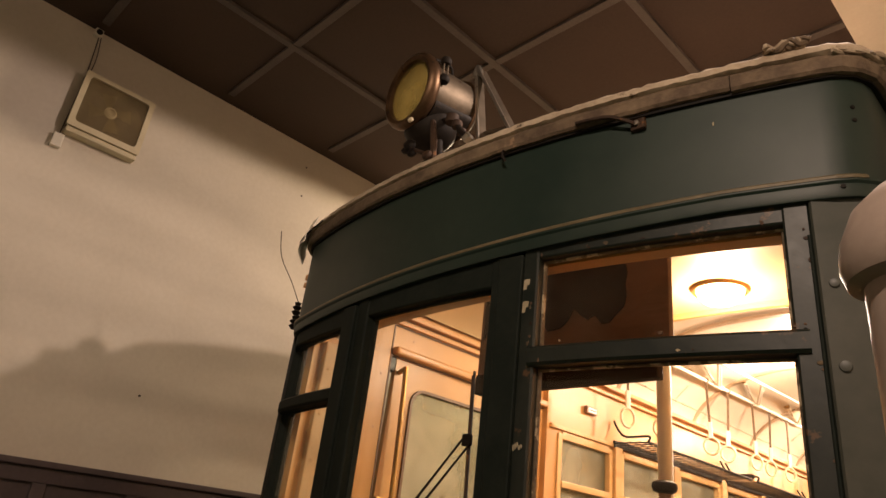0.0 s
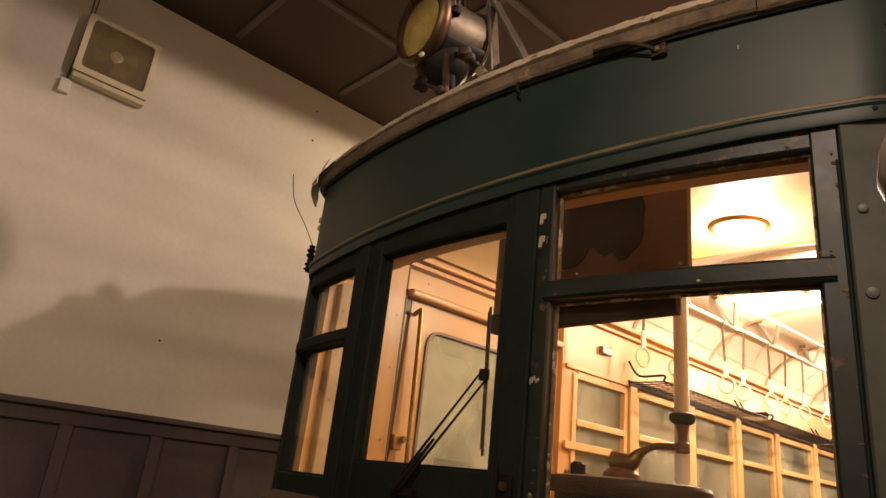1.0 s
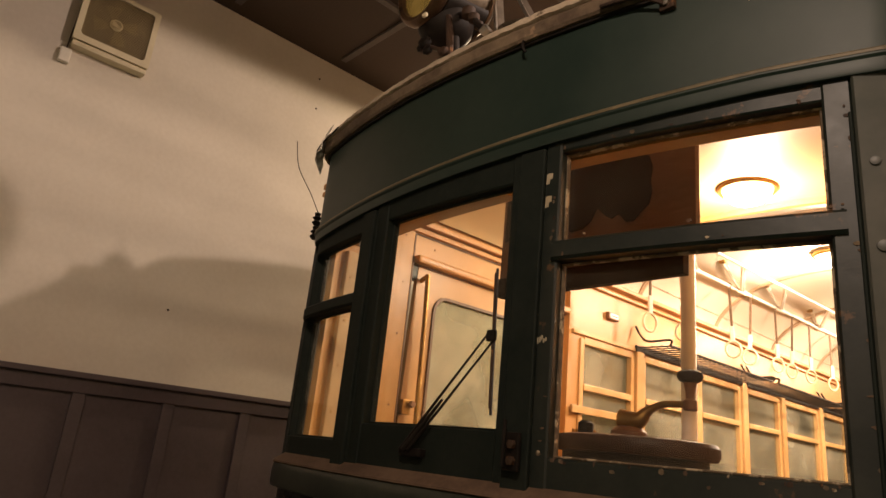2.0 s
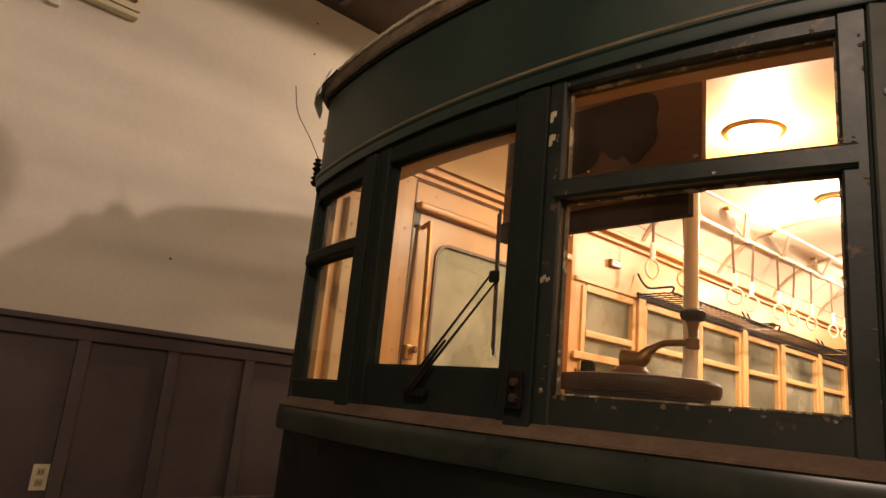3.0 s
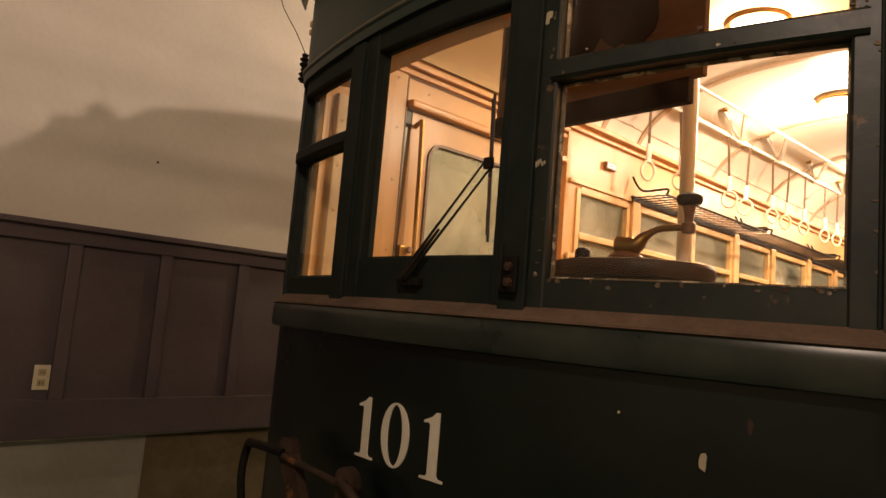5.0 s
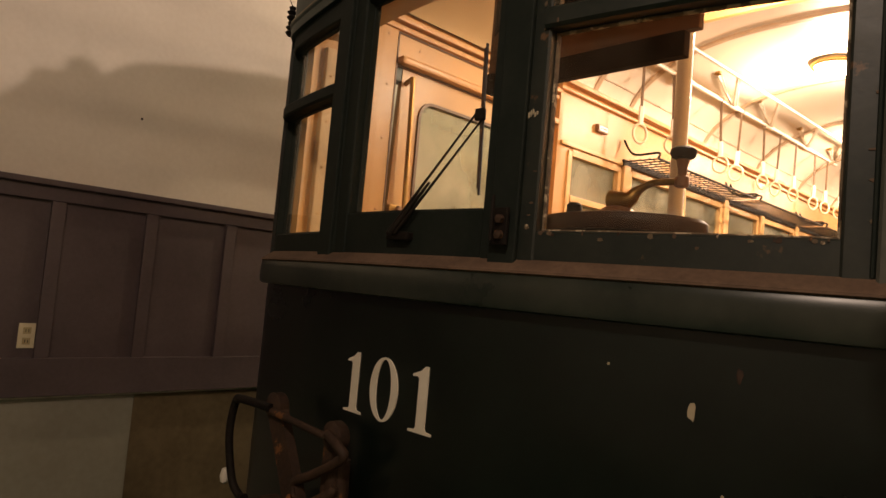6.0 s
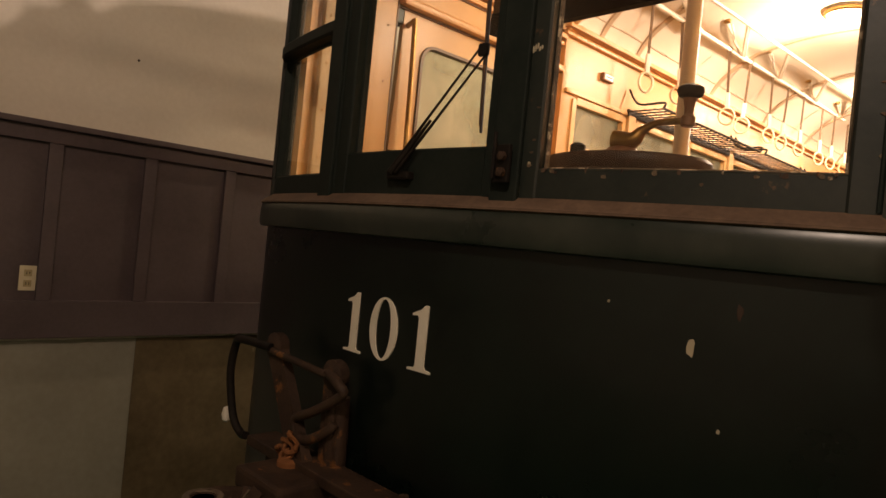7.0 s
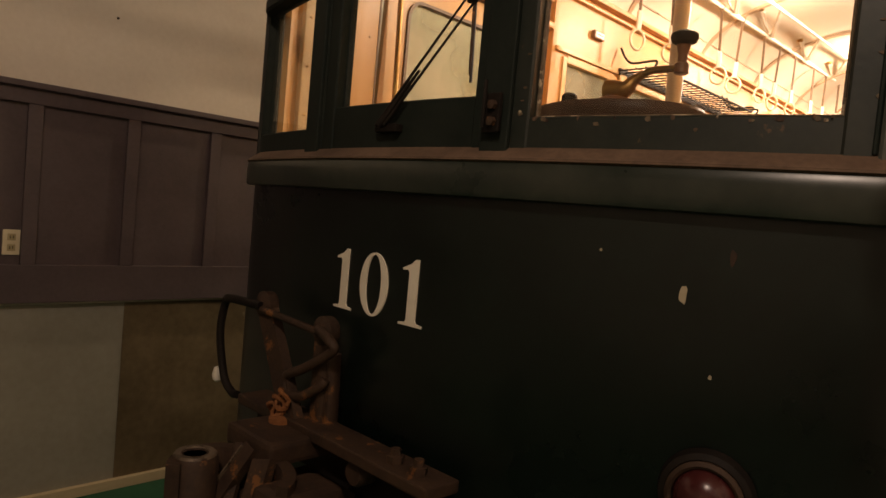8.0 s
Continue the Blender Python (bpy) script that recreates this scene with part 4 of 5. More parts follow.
chip(0.880, 1.470, 0.008, 0.021, 1)
chip(0.965, 1.556, 0.006, 0.018, 2, RUST)
chip(0.947, 1.311, 0.004, 0.005, 3)
chip(0.70, 1.545, 0.003, 0.004, 4)
for k in range(5):
    chip(0.440 + 0.006 * k, 2.135 + 0.004 * (k % 3), 0.0022, 0.010 - 0.0012 * k, 50 + k, CHIP, -0.005)
for z, h in ((2.60, 0.016), (2.53, 0.017)):
    front_patch("paint_chip", [(0.439, z - h), (0.449, z - h * 0.9), (0.450, z - 0.1 * h), (0.458, z), (0.459, z + h), (0.447, z + 1.1 * h), (0.440, z + 0.9 * h)], -0.0055, CHIP, thick=0.0015)
chip(0.985, 3.0, 0.002, 0.007, 8)
front_patch("paper_scrap", [(-0.545, 2.578), (-0.520, 2.560), (-0.512, 2.535), (-0.490, 2.532), (-0.488, 2.596), (-0.53, 2.598)], -0.0445, NUMBERWHITE, "torn pale paper scrap on the glass", 0.001)


r = random.Random(21)
for k in range(60):
    side = r.choice(("rail", "rail", "transom", "left", "right", "corner", "top"))
    if side == "rail":
        u, z, d = r.uniform(0.48, 1.17), 1.842 - abs(r.gauss(0, 0.012)), -0.0095
    elif side == "transom":
        u, z, d = r.uniform(0.45, 1.17), r.choice((2.366, 2.416)) + r.uniform(-0.003, 0.003), 0.0084
    elif side == "left":
        u, z, d = 0.466 + r.uniform(-0.004, 0.006), r.uniform(1.86, 2.66), -0.0055
    elif side == "right":
        u, z, d = 1.168 + r.uniform(-0.008, 0.006), r.uniform(1.86, 2.68), -0.0055
    elif side == "corner":
        u, z, d = r.choice((0.47, 1.112)) + r.uniform(-0.012, 0.012), r.choice((1.85, 2.39, 2.43)) + r.uniform(-0.02, 0.02), -0.0055
    else:
        u, z, d = r.uniform(0.48, 1.1), 2.69 + r.uniform(-0.004, 0.004), -0.0095
    chip(u, z, r.uniform(0.002, 0.007), r.uniform(0.002, 0.007), 100 + k, r.choice((RUST, SILL, SILL, PUTTY)), d)


def tail_lamp():
    p, n = bow(0.965)
    base = Vector((p.x, p.y, 1.075))
    ob = thing("tail_lamp", "round maroon tail lamp in a dark metal rim on the front", "lamp", base)
    m = Matrix.Translation(base) @ Vector((n.x, n.y, 0)).to_track_quat("Z", "Y").to_matrix().to_4x4()
    under(part("rim", lathe([(0.092, -0.005), (0.096, 0.01), (0.09, 0.03), (0.078, 0.035), (0.072, 0.028), (0.072, 0.0)], m, 44), BLACK, smooth=True), ob)
    under(part("inner_ring", lathe([(0.074, 0.004), (0.076, 0.04), (0.068, 0.046), (0.062, 0.042), (0.062, 0.0)], m, 40), RUST, smooth=True), ob)
    under(part("lens", lathe([(0.062, 0.03), (0.055, 0.05), (0.04, 0.066), (0.02, 0.075), (0, 0.077)], m, 36), MAROON, smooth=True), ob)


tail_lamp()


def stud(u, z, r, name, mat, d=0.004):
    p, n = bow(u)
    m = Matrix.Translation(at_front(u, d, z)) @ Vector((n.x, n.y, 0)).to_track_quat("Z", "Y").to_matrix().to_4x4()
    body(name, lathe([(r, -0.002), (r * 0.92, r * 0.06), (r * 0.6, r * 0.12), (0, r * 0.15)], m, 18), mat, "", True)


for z, r in ((2.513, 0.011), (2.321, 0.013), (1.98, 0.011)):
    stud(1.208, z, r, "plug", CORNER)
for u, z in ((1.30, 2.985), (1.30, 2.946), (1.25, 2.752)):
    stud(u, z, 0.006, "screw", BLACK, 0.002 if z > 2.8 else 0.012)


def wiper():
    base = at_front(0.0, -0.004, 1.822)
    ob = thing("windscreen_wiper", "black two-rod windscreen wiper resting on the centre window", "wiper", base)
    under(part("mount", box(-0.035, 0.06, base.y - 0.02, base.y + 0.02, 1.808, 1.832, 0.006), BLACK), ob)
    j = at_front(0.274, -0.018, 2.157)
    for a, b in (((-0.018, 0.02, 1.826), (-0.012, 0.0, 0.012)), ((0.018, 0.02, 1.826), (0.008, 0.0, -0.012))):
        p0 = at_front(a[0], a[1] + 0.004, a[2])
        under(part("rod", tube([p0, j + Vector(b)], [0.005, 0.003], 8), BLACK), ob)
    q0 = at_front(-0.002, 0.024, 1.825)
    under(part("arm", tube([q0, q0 + (j - q0) * 0.45], [0.009, 0.004], 10), BLACK, smooth=True), ob)
    under(part("joint", box(j.x - 0.017, j.x + 0.014, j.y - 0.008, j.y + 0.008, j.z - 0.016, j.z + 0.018, 0.005), BLACK), ob)
    for name, lo, hi, d, w, mat in (("blade", 1.938, 2.36, -0.040, 0.0042, RUBBER), ("blade_holder", 1.955, 2.345, -0.033, 0.0034, RUST)):
        a, b = at_front(0.282, d + 0.012, lo), at_front(0.268, d + 0.012, hi)
        under(part(name, tube([a, a + (b - a) * 0.5, b], w, 6), mat), ob)


wiper()


def window_latch():
    p = at_front(0.395, 0.022, 1.845)
    ob = thing("window_latch", "rusty iron latch bolted on the green post", "latch", p)
    under(part("backplate", box(p.x - 0.022, p.x + 0.03, p.y - 0.008, p.y + 0.004, 1.80, 1.895, 0.003), BLACK), ob)
    under(part("rod", tube([(p.x - 0.012, p.y - 0.016, 1.81), (p.x - 0.012, p.y - 0.016, 1.925)], 0.005, 8), BLACK), ob)
    for z in (1.825, 1.865):
        under(part("bolt", lathe([(0.012, 0), (0.012, 0.012), (0, 0.014)], Matrix.Translation((p.x + 0.012, p.y - 0.008, z)) @ Euler((radians(90), 0, 0)).to_matrix().to_4x4(), 6), RUST), ob)


window_latch()


def roof_hook():
    a = at_front(0.79, 0.006, 3.046)
    ob = thing("roof_hook", "bent iron hook bolted under the roof edge", "hook", a)
    under(part("eye_plate", box(a.x - 0.022, a.x + 0.022, a.y - 0.012, a.y + 0.006, 3.028, 3.064, 0.005), RUST), ob)
    pts = [at_front(0.79, 0.016, 3.040), at_front(0.764, 0.028, 3.055), at_front(0.714, 0.038, 3.078), at_front(0.662, 0.041, 3.084), at_front(0.61, 0.038, 3.088)]
    under(part("rod", tube(curve(pts, 5), 0.0065, 8), RUST, smooth=True), ob)
    under(part("bolt", lathe([(0.009, 0), (0.009, 0.008), (0, 0.01)], Matrix.Translation((a.x, a.y - 0.012, a.z)) @ Euler((radians(90), 0, 0)).to_matrix().to_4x4(), 6), STEEL), ob)


roof_hook()


def small_hook(u, z):
    a = at_front(u, 0.004, z)
    ob = thing("gutter_hook", "small dark hook on the letterboard", "hook", a)
    under(part("stem", tube(curve([a, a + Vector((0, -0.02, -0.004)), a + Vector((0.004, -0.026, -0.03)), a + Vector((0.01, -0.018, -0.045))], 4), 0.005, 6), BLACK), ob)


small_hook(0.345, 3.085)


def roof_rag():
    c = at_front(-1.02, 0.02, 3.14)
    ob = thing("canvas_scrap", "loose torn pale canvas corner at the roof edge", "canvas", c)
    r = random.Random(9)
    bm = grid_solid([[at_front(-1.0 + 0.034 * i, 0.030 + 0.008 * j + 0.010 * math.sin(j * 1.3 + i), 3.165 - 0.034 * j + 0.012 * i + r.uniform(-0.006, 0.006)) for j in range(5)] for i in range(5)], (0.002, 0.004, 0.001))
    under(part("cloth", bm, WHITEPAINT, smooth=True), ob)
    under(part("cord", tube(curve([at_front(-1.02, 0.06, 3.05), at_front(-0.93, 0.065, 3.10), at_front(-0.72, 0.05, 3.13)], 5), 0.004, 6), BLACK), ob)


roof_rag()


# Unseen lump, added to cast the bump in the roof's shadow on the wall.
def roof_lump():
    c = Vector((-0.80, 0.19, 3.278))
    ob = thing("shadow_lump", "small unseen lump on the roof corner, added for its wall shadow", "bundle", c)
    under(part("cloth", tube([c + Vector((-0.03, -0.045, -0.012)), c + Vector((-0.015, -0.025, 0)), c + Vector((0.01, 0.02, 0.003)), c + Vector((0.02, 0.045, -0.012))], [0.018, 0.030, 0.030, 0.018], 14), CANVAS, smooth=True), ob)


roof_lump()


def frayed_rope(u0, u1, z, seed):
    ob = thing("rope", "frayed pale rope bunched on the roof edge", "rope", at_front(u0, 0.02, z))
    r = random.Random(seed)
    for k in range(5):
        pts = [at_front(u0 + (u1 - u0) * t / 7 + r.uniform(-0.008, 0.008), 0.03 + r.uniform(-0.015, 0.018), z + 0.008 * math.sin(t * 1.7 + k) + r.uniform(-0.004, 0.005)) for t in range(8)]
        under(part("strand", tube(curve(pts, 4), r.uniform(0.004, 0.008), 6), r.choice((CANVAS, OLDWOOD)), smooth=True), ob)
    return ob


frayed_rope(1.12, 1.22, 3.178, 2)
frayed_rope(1.27, 1.5, 3.14, 7)

bracket = thing("antenna_wire", "thin loose wire on a black bracket at the tram's side", "wire", (-1.05, 0.3, 2.8))
for z in (2.775, 2.845):
    under(part("insulator", lathe([(0.012, -0.035), (0.024, -0.02), (0.012, -0.008), (0.024, 0.004), (0.012, 0.014), (0.016, 0.028), (0, 0.036)], Matrix.Translation((-1.125, 0.165, z)), 12), BLACK), bracket)
under(part("arm", tube([(-1.125, 0.165, 2.8), (-1.0, 0.2, 2.79)], 0.009, 6), BLACK), bracket)
under(part("wire", tube(curve([(-1.125, 0.165, 2.875), (-1.15, 0.12, 2.97), (-1.18, 0.05, 3.09), (-1.185, 0.02, 3.22)], 8), 0.0022, 5), RUST), bracket)


def headlamp():
    place = Vector((-0.168, -0.075, 3.546))
    ob = thing("roof_headlamp", "old round metal headlamp with amber glass on the roof", "headlamp", (place.x, place.y + 0.1, 3.19))
    m = Matrix.Translation(place) @ Vector((-0.10, -1, -0.09)).to_track_quat("Z", "Y").to_matrix().to_4x4()
    side = (m.to_3x3() @ Vector((1, 0, 0)))
    side = side if side.x > 0 else -side
    back = -(m.to_3x3() @ Vector((0, 0, 1)))
    up = Vector((0, 0, 1))
    ax = back.to_track_quat("Z", "Y").to_matrix().to_4x4()

    def at(s, b, h):
        return place + side * s + back * b + up * h

    under(part("can", lathe([(0, -0.275), (0.06, -0.272), (0.118, -0.258), (0.130, -0.243), (0.136, -0.1), (0.142, 0.0)], m, 48), GUNMETAL, label="dull metal lamp body", smooth=True), ob)
    for b in (-0.235, -0.03):
        under(part("band", lathe([(0.131, b), (0.1435, b + 0.003), (0.1435, b + 0.012), (0.131, b + 0.015)], m, 48), LAMPRUST, smooth=True), ob)
    under(part("rim", lathe([(0.142, -0.028), (0.157, -0.02), (0.165, -0.004), (0.166, 0.012), (0.159, 0.028), (0.148, 0.034), (0.132, 0.028), (0.126, 0.0), (0.126, -0.02)], m, 56), LAMPRUST, label="broad brown lens rim", smooth=True), ob)
    under(part("reflector", lathe([(0.126, -0.005), (0.11, -0.05), (0.08, -0.09), (0.04, -0.11), (0, -0.115)], m, 40), REFLECTOR, smooth=True), ob)
    g = under(part("lens", lathe([(0.130, 0.010), (0.09, 0.022), (0.05, 0.029), (0, 0.031)], m, 40), AMBERGLASS, label="yellow amber lens", smooth=True), ob)
    g.visible_shadow = False
    # clamp knobs on the side of the rim, with two thin links between them
    for b, h in ((0.035, 0.088), (0.035, 0.0)):
        c = at(0.155, b, h)
        under(part("clamp", lathe([(0.0, -0.017), (0.018, -0.015), (0.023, -0.006), (0.023, 0.006), (0.018, 0.015), (0.0, 0.017)], Matrix.Translation(c), 16), BLACK, smooth=True), ob)
        under(part("lug", box(-0.02, 0.02, -0.012, 0.012, -0.005, 0.005, 0.002), BLACK), ob).matrix_world = Matrix.Translation(at(0.142, b, h)) @ ax
    for b in (0.025, 0.045):
        under(part("link", tube([at(0.158, b, 0.075), at(0.158, b, 0.012)], 0.0035, 6), GUNMETAL), ob)
    under(part("handle", tube(curve([at(0.05, 0.05, 0.128), at(0.055, 0.055, 0.165), at(0.055, 0.13, 0.168), at(0.05, 0.15, 0.124)], 5), 0.006, 8), BLACK, smooth=True), ob)
    under(part("back_knob", lathe([(0.0, -0.016), (0.02, -0.012), (0.024, 0.0), (0.02, 0.012), (0.0, 0.016)], Matrix.Translation(at(0.075, 0.262, 0.105)), 14), BLACK, smooth=True), ob)
    # cradle, hinge and feet
    rows = [[at(math.sin(radians(a)) * 0.148, b, -math.cos(radians(a)) * 0.148) for a in range(-56, 57, 7)] for b in (0.035, 0.13, 0.22)]
    under(part("cradle", grid_solid(rows, (0, 0, -0.014)), BLACK, label="black iron cradle under the body", smooth=True), ob)
    under(part("burner", lathe([(0.0, -0.225), (0.05, -0.222), (0.08, -0.205), (0.105, -0.17), (0.11, -0.13), (0.11, -0.08)], Matrix.Translation(at(0.0, 0.11, 0)), 24), BLACK, smooth=True), ob)
    under(part("leg", tube([at(0.05, 0.12, -0.19), at(0.08, 0.12, -0.385)], 0.019, 10), BLACK, smooth=True), ob)
    under(part("leg", tube([at(0.10, 0.05, -0.17), at(0.15, 0.03, -0.28), at(0.165, 0.03, -0.375)], [0.012, 0.014, 0.012], 8), RUST, smooth=True), ob)
    for (s1, b1, h1), r, mat in (((0.035, 0.0, -0.27), 0.027, BLACK), ((0.06, 0.0, -0.315), 0.022, BLACK), ((0.012, 0.0, -0.285), 0.018, BLACK), ((0.045, -0.02, -0.165), 0.013, IVORY), ((0.15, 0.01, -0.36), 0.022, RUST)):
        under(part("wing_nut", lathe([(0, -0.5 * r), (0.8 * r, -0.45 * r), (r, 0.0), (0.8 * r, 0.45 * r), (0, 0.6 * r)], Matrix.Translation(at(s1, b1, h1)) @ Euler((radians(70), 0.3, 0)).to_matrix().to_4x4(), 12), mat, smooth=True), ob)
    under(part("screw_rod", tube([at(0.02, 0.0, -0.275), at(0.155, 0.01, -0.36)], 0.008, 8), RUST, smooth=True), ob)
    under(part("side_arm", tube(curve([at(0.10, 0.10, -0.14), at(0.19, 0.10, -0.20), at(0.24, 0.08, -0.26), at(0.315, 0.06, -0.335)], 5), 0.012, 8), BLACK, smooth=True), ob)
    for s1, h1, r in ((0.17, -0.175, 0.028), (0.205, -0.215, 0.022), (0.24, -0.265, 0.018)):
        under(part("joint", lathe([(0, -r), (r * 0.9, -r * 0.6), (r, 0), (r * 0.9, r * 0.6), (0, r)], Matrix.Translation(at(s1, 0.09, h1)), 12), RUST, smooth=True), ob)
    under(part("steel_nut", lathe([(0.02, -0.014), (0.02, 0.014), (0.0, 0.016)], Matrix.Translation(at(0.32, 0.06, -0.34)) @ Euler((0, radians(60), 0)).to_matrix().to_4x4(), 8), STEEL), ob)
    return ob


headlamp()


def flat_bar(a, b, across, w, t):
    """A flat strip from a to b, w wide along the vector across and t thick."""
    a, b, across = Vector(a), Vector(b), Vector(across).normalized()
    d = (b - a).normalized()
    across = (across - d * across.dot(d)).normalized()
    thin = d.cross(across)
    line = [(1, 1), (-1, 1), (-1, -1), (1, -1)]
    return plate([a + across * (w / 2 * p) + thin * (t / 2 * k) for p, k in line], [b + across * (w / 2 * p) + thin * (t / 2 * k) for p, k in line])


def stay():
    apex = Vector((0.118, 0.01, 3.565))
    ob = thing("lamp_stay", "grey iron A-shaped stay on the roof edge", "bracket", (0.24, 0.0, 3.18))
    deep = (0.25, 1.0, 0.0)
    under(part("leg", flat_bar(apex, (0.19, -0.005, 3.185), deep, 0.034, 0.008), GUNMETAL), ob)
    under(part("leg", flat_bar(apex + Vector((0.012, 0, 0)), (0.325, 0.02, 3.19), deep, 0.042, 0.008), GUNMETAL), ob)
    # Brighter steel strips along the front edges of both legs.
    under(part("leg_edge", flat_bar(apex + Vector((-0.002, -0.018, 0)), (0.187, -0.024, 3.185), deep, 0.006, 0.013), STEEL, label="bright steel edge strip"), ob)
    under(part("leg_edge", flat_bar(apex + Vector((0.012, -0.021, 0)), (0.323, -0.003, 3.19), deep, 0.006, 0.011), STEEL, label="bright steel edge strip"), ob)
    under(part("apex_cap", tube(curve([apex + Vector((-0.006, -0.012, -0.03)), apex + Vector((0.004, -0.012, 0.012)), apex + Vector((0.022, -0.012, -0.03))], 5), 0.012, 8), STEEL, smooth=True), ob)
    under(part("cross_bar", tube([(0.175, 0.01, 3.255), (0.285, 0.02, 3.24)], 0.009, 8), GUNMETAL, smooth=True), ob)
    under(part("foot", box(0.17, 0.21, -0.03, 0.03, 3.178, 3.19, 0.003), STEEL), ob)


stay()


def coupler():
    ob = thing("coupler_gear", "rusty iron coupler with lifting levers below the number", "coupler", (-0.1, -0.3, 0.9))

    def add(name, bm, mat=RUST, label="", smooth=False):
        return under(part(name, bm, mat, None, label, smooth), ob)

    add("beam", box(-0.45, 0.44, -0.2, -0.09, 0.922, 0.955, 0.006), RUST, "heavy rusty beam with bolts")
    add("beam_web", box(-0.45, 0.40, -0.125, -0.10, 0.80, 0.922, 0.004), BLACK)
    add("beam_end", lathe([(0.03, -0.08), (0.036, -0.07), (0.036, 0.0), (0.03, 0.01)], Matrix.Translation((0.14, -0.17, 0.885)) @ Euler((radians(90), 0, 0)).to_matrix().to_4x4(), 18), RUST, "", True)
    for x in (0.27, 0.355):
        m = Matrix.Translation((x, -0.15, 0.955))
        add("bolt", lathe([(0.024, 0), (0.024, 0.018), (0.014, 0.02), (0.014, 0.036), (0, 0.038)], m, 6))
    add("end_bracket", box(0.36, 0.44, -0.19, -0.06, 0.72, 0.86, 0.006))
    # leaning posts
    p1, b1 = Vector((-0.455, -0.115, 1.24)), Vector((-0.155, -0.175, 0.92))
    p2, b2 = Vector((-0.115, -0.115, 1.215)), Vector((-0.10, -0.12, 0.93))
    for t, b, w in ((p1, b1, 0.046), (p2, b2, 0.036)):
        d = (b - t)
        bm = bmesh.new()
        rings = []
        for k, s in ((0, 0.95), (0.2, 1.0), (1, 1.0)):
            c = t + d * k
            rings.append([bm.verts.new(c + Vector((a * w * s, e * 0.016, 0))) for a, e in ((-1, -1), (1, -1), (1, 1), (-1, 1))])
        for a, c in zip(rings, rings[1:]):
            for k in range(4):
                bm.faces.new((a[k], a[(k + 1) % 4], c[(k + 1) % 4], c[k]))
        bm.faces.new(rings[0])
        bm.faces.new(rings[-1])
        add("lever_post", bm)
        m = Matrix.Translation(t + Vector((0, 0.02, 0))) @ Euler((radians(90), 0, 0)).to_matrix().to_4x4()
        add("pivot", lathe([(0.042, 0.0), (0.046, 0.006), (0.046, 0.036), (0.03, 0.044), (0.014, 0.05), (0, 0.052)], m, 22), smooth=True)
    add("link_rod", tube([p1 + Vector((0.0, -0.03, -0.01)), p2 + Vector((0, -0.03, 0.0))], 0.012, 10), smooth=True)
    add("lever", tube(curve([p1 + Vector((0.02, -0.035, 0.0)), p1 + Vector((-0.14, -0.05, 0.0)), (-0.69, -0.14, 1.215), (-0.715, -0.14, 1.1), (-0.685, -0.13, 0.95), (-0.64, -0.12, 0.90), (-0.60, -0.12, 0.90)], 7), 0.0145, 10), BLACK, "thick black bent lever", True)
    add("hook_rod", tube(curve([p2 + Vector((0.0, -0.03, 0.01)), p2 + Vector((0.07, -0.04, -0.01)), (-0.03, -0.15, 1.175), (-0.15, -0.16, 1.10), (-0.235, -0.16, 1.06), (-0.23, -0.16, 1.02), (-0.17, -0.16, 1.01), (-0.08, -0.15, 1.06), (-0.065, -0.14, 1.085)], 7), 0.015, 10), smooth=True)
    add("tag", lathe([(0, -0.03), (0.014, -0.02), (0.018, 0.0), (0.012, 0.024), (0, 0.03)], Matrix.Translation((-0.725, -0.135, 0.945)), 12), WHITEPAINT, "pale plastic end tag", True)
    add("strut", tube([(-0.17, -0.33, 0.90), (-0.12, -0.4, 0.72)], 0.022, 8), smooth=True)
    add("sleeve", tube([(-0.105, -0.105, 1.15), (-0.095, -0.105, 0.94)], 0.036, 18), smooth=True)
    # chain at the foot
    for k in range(3):
        c = Vector((-0.225 + 0.02 * k, -0.205, 0.955 + 0.025 * k))
        add("chain_link", tube([c + Vector((0.022 * math.cos(a * math.tau / 14), 0.012 * math.sin(a * 1.0 + k), 0.03 * math.sin(a * math.tau / 14))) for a in range(14)], 0.007, 6, close=True), RUSTORANGE, "orange rusted chain link")
    # draw head
    add("pivot_plate", box(-0.27, -0.03, -0.33, -0.1, 0.87, 0.935, 0.014), RUST)
    add("pivot_pin", lathe([(0.035, 0.93), (0.035, 0.945), (0.02, 0.95), (0, 0.95)], Matrix.Translation((-0.19, -0.2, 0.004)), 18), RUSTORANGE)
    head = bmesh.new()
    o, i = [], []
    for k in range(21):
        a = radians(20 + 220 * k / 20)
        o.append((-0.06 + 0.2 * math.cos(a), -0.42 + 0.15 * math.sin(a)))
        i.append((-0.06 + 0.165 * math.cos(a), -0.42 + 0.115 * math.sin(a)))
    ring = o + i[::-1]
    lo = [head.verts.new((x, y, 0.66)) for x, y in ring]
    hi = [head.verts.new((x, y, 0.885)) for x, y in ring]
    n = len(ring)
    for k in range(n):
        head.faces.new((lo[k], lo[(k + 1) % n], hi[(k + 1) % n], hi[k]))
    m2 = len(o)
    for k in range(m2 - 1):
        for s in (lo, hi):
            head.faces.new((s[k], s[k + 1], s[n - 2 - k], s[n - 1 - k]))
    add("draw_head", head, RUST, "hollow rounded rusty draw head")
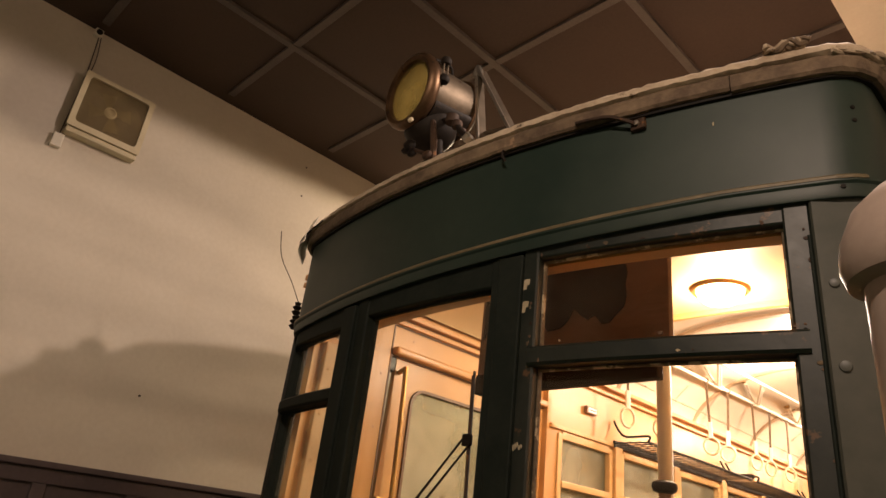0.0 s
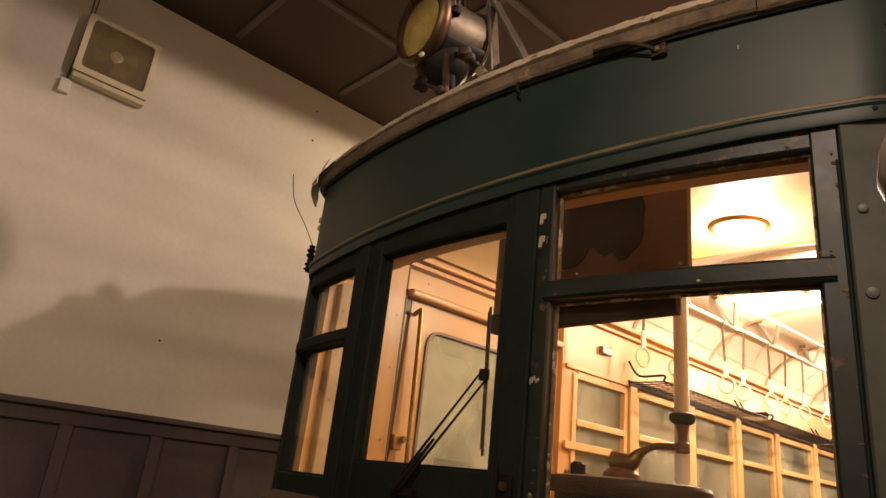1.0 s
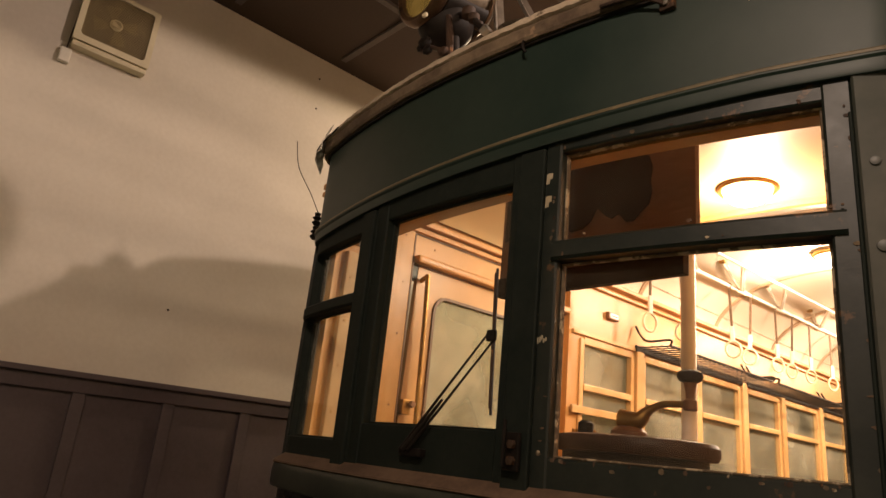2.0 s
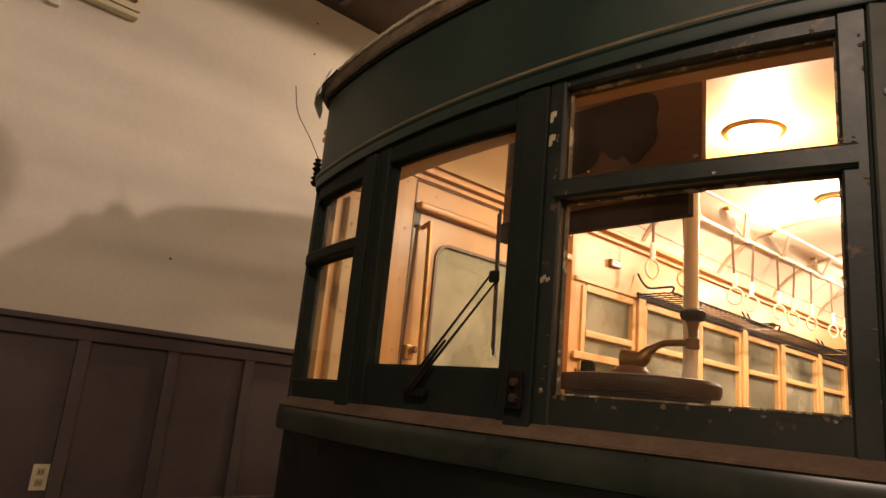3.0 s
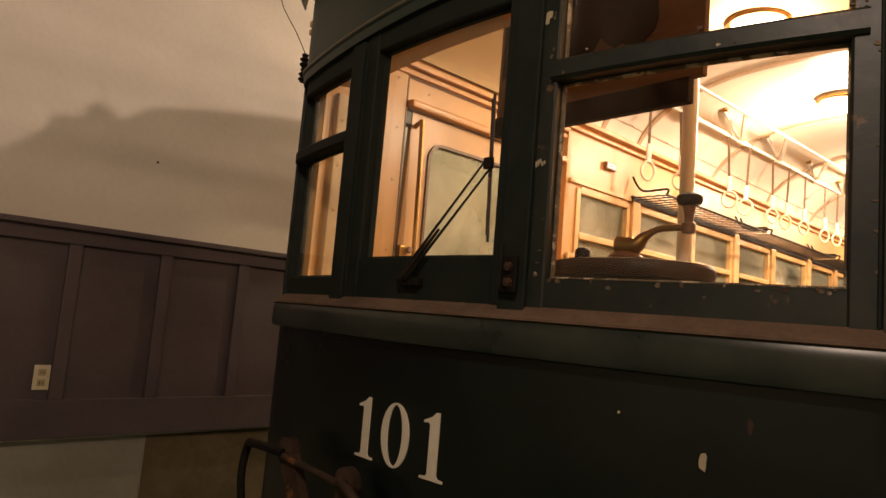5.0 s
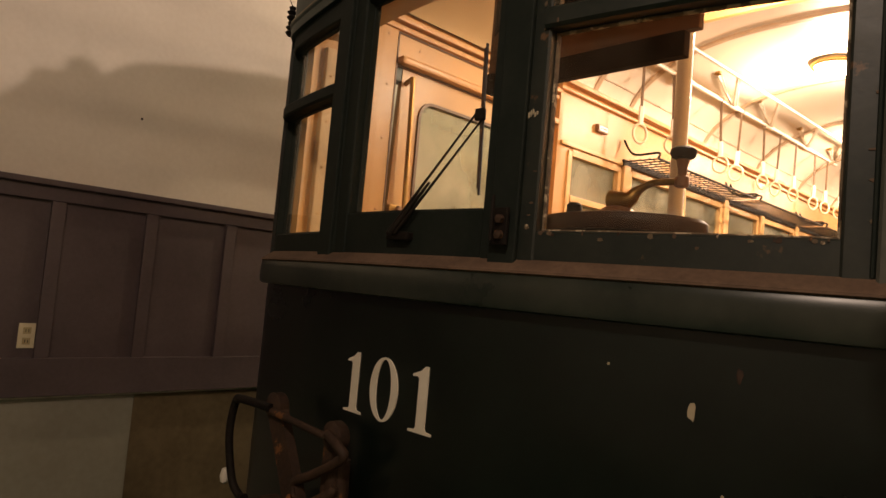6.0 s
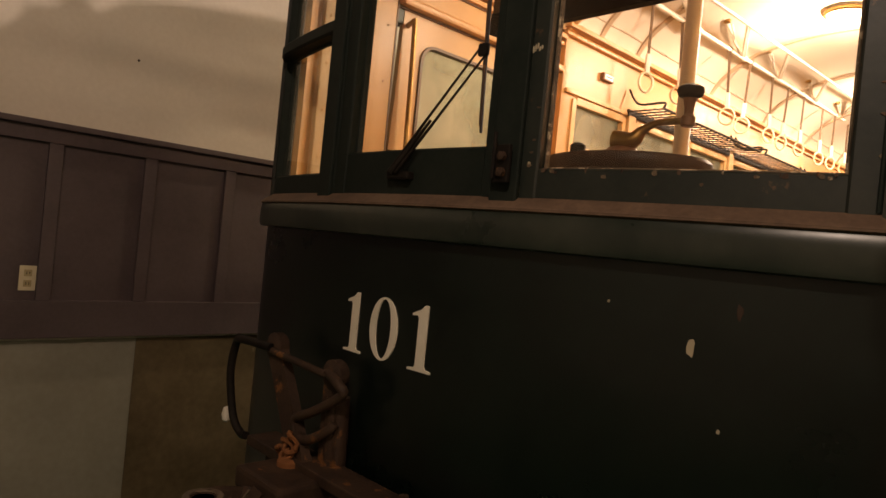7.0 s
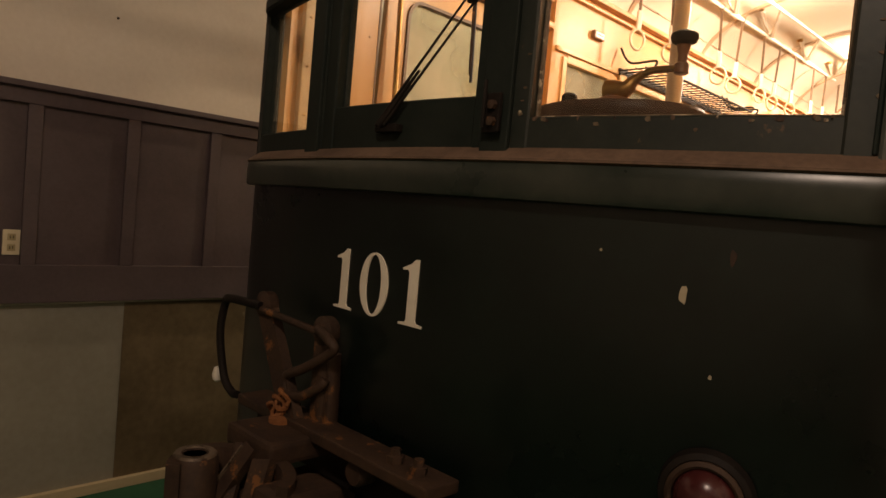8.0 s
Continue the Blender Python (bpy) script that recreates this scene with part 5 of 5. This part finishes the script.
    jaw = Matrix.Translation((-0.185, -0.46, 0))
    add("jaw", lathe([(0.062, 0.62), (0.062, 0.88), (0.052, 0.893), (0.03, 0.893), (0.026, 0.87), (0, 0.87)], jaw, 24), RUST, smooth=True)
    add("jaw_rim", lathe([(0.034, 0.890), (0.037, 0.8965), (0.053, 0.8965), (0.057, 0.890)], jaw, 24), WORNLITIRON, "worn bright jaw rim", True)
    for a, b, w in (((-0.12, -0.325, 0.905), (-0.17, -0.44, 0.70), 0.045), ((-0.05, -0.33, 0.89), (0.02, -0.42, 0.72), 0.06)):
        add("web", flat_bar(a, b, (1, 0.2, 0), w, 0.03), RUST)
    # Paler strip paints the light along the web's edge.
    add("web_edge", flat_bar((-0.142, -0.338, 0.90), (-0.192, -0.455, 0.70), (1, 0.2, 0), 0.006, 0.032), WORNLITIRON, "pale strip coloured as the web's lit edge")
    add("jaw_arm", box(-0.0, 0.15, -0.4, -0.2, 0.7, 0.86, 0.03), RUST)
    add("draw_bar", box(-0.2, 0.0, -0.35, 0.3, 0.66, 0.78, 0.01), RUST)
    return ob


coupler()


def post_with_cap():
    x, y = 1.487, -0.53
    ob = thing("standing_post", "thick pale post with a rounded cap beside the tram", "post", (x, y, FLOOR))
    m = Matrix.Translation((x, y, 0))
    under(part("shaft", lathe([(0.075, FLOOR), (0.075, 2.22), (0, 2.22)], m, 40), PINKPAINT, smooth=True), ob)
    under(part("cap", lathe([(0.076, 2.215), (0.092, 2.222), (0.098, 2.24), (0.094, 2.275), (0.078, 2.315), (0.05, 2.345), (0, 2.36)], m, 44), PINKPAINT, label="rounded pale cap", smooth=True), ob)


post_with_cap()


def nail(y, z):
    ob = thing("nail", "small dark nail head in the plaster wall", "nail", (WALLX, y, z), "nails in the wall")
    under(part("head", lathe([(0, 0.006), (0.006, 0.004), (0.007, -0.002)], Matrix.Translation((WALLX, y, z)) @ Euler((0, radians(90), 0)).to_matrix().to_4x4(), 10), RUST), ob)


for y, z in ((0.622, 4.013), (0.61, 4.24), (-0.065, 2.437)):
    nail(y, z)
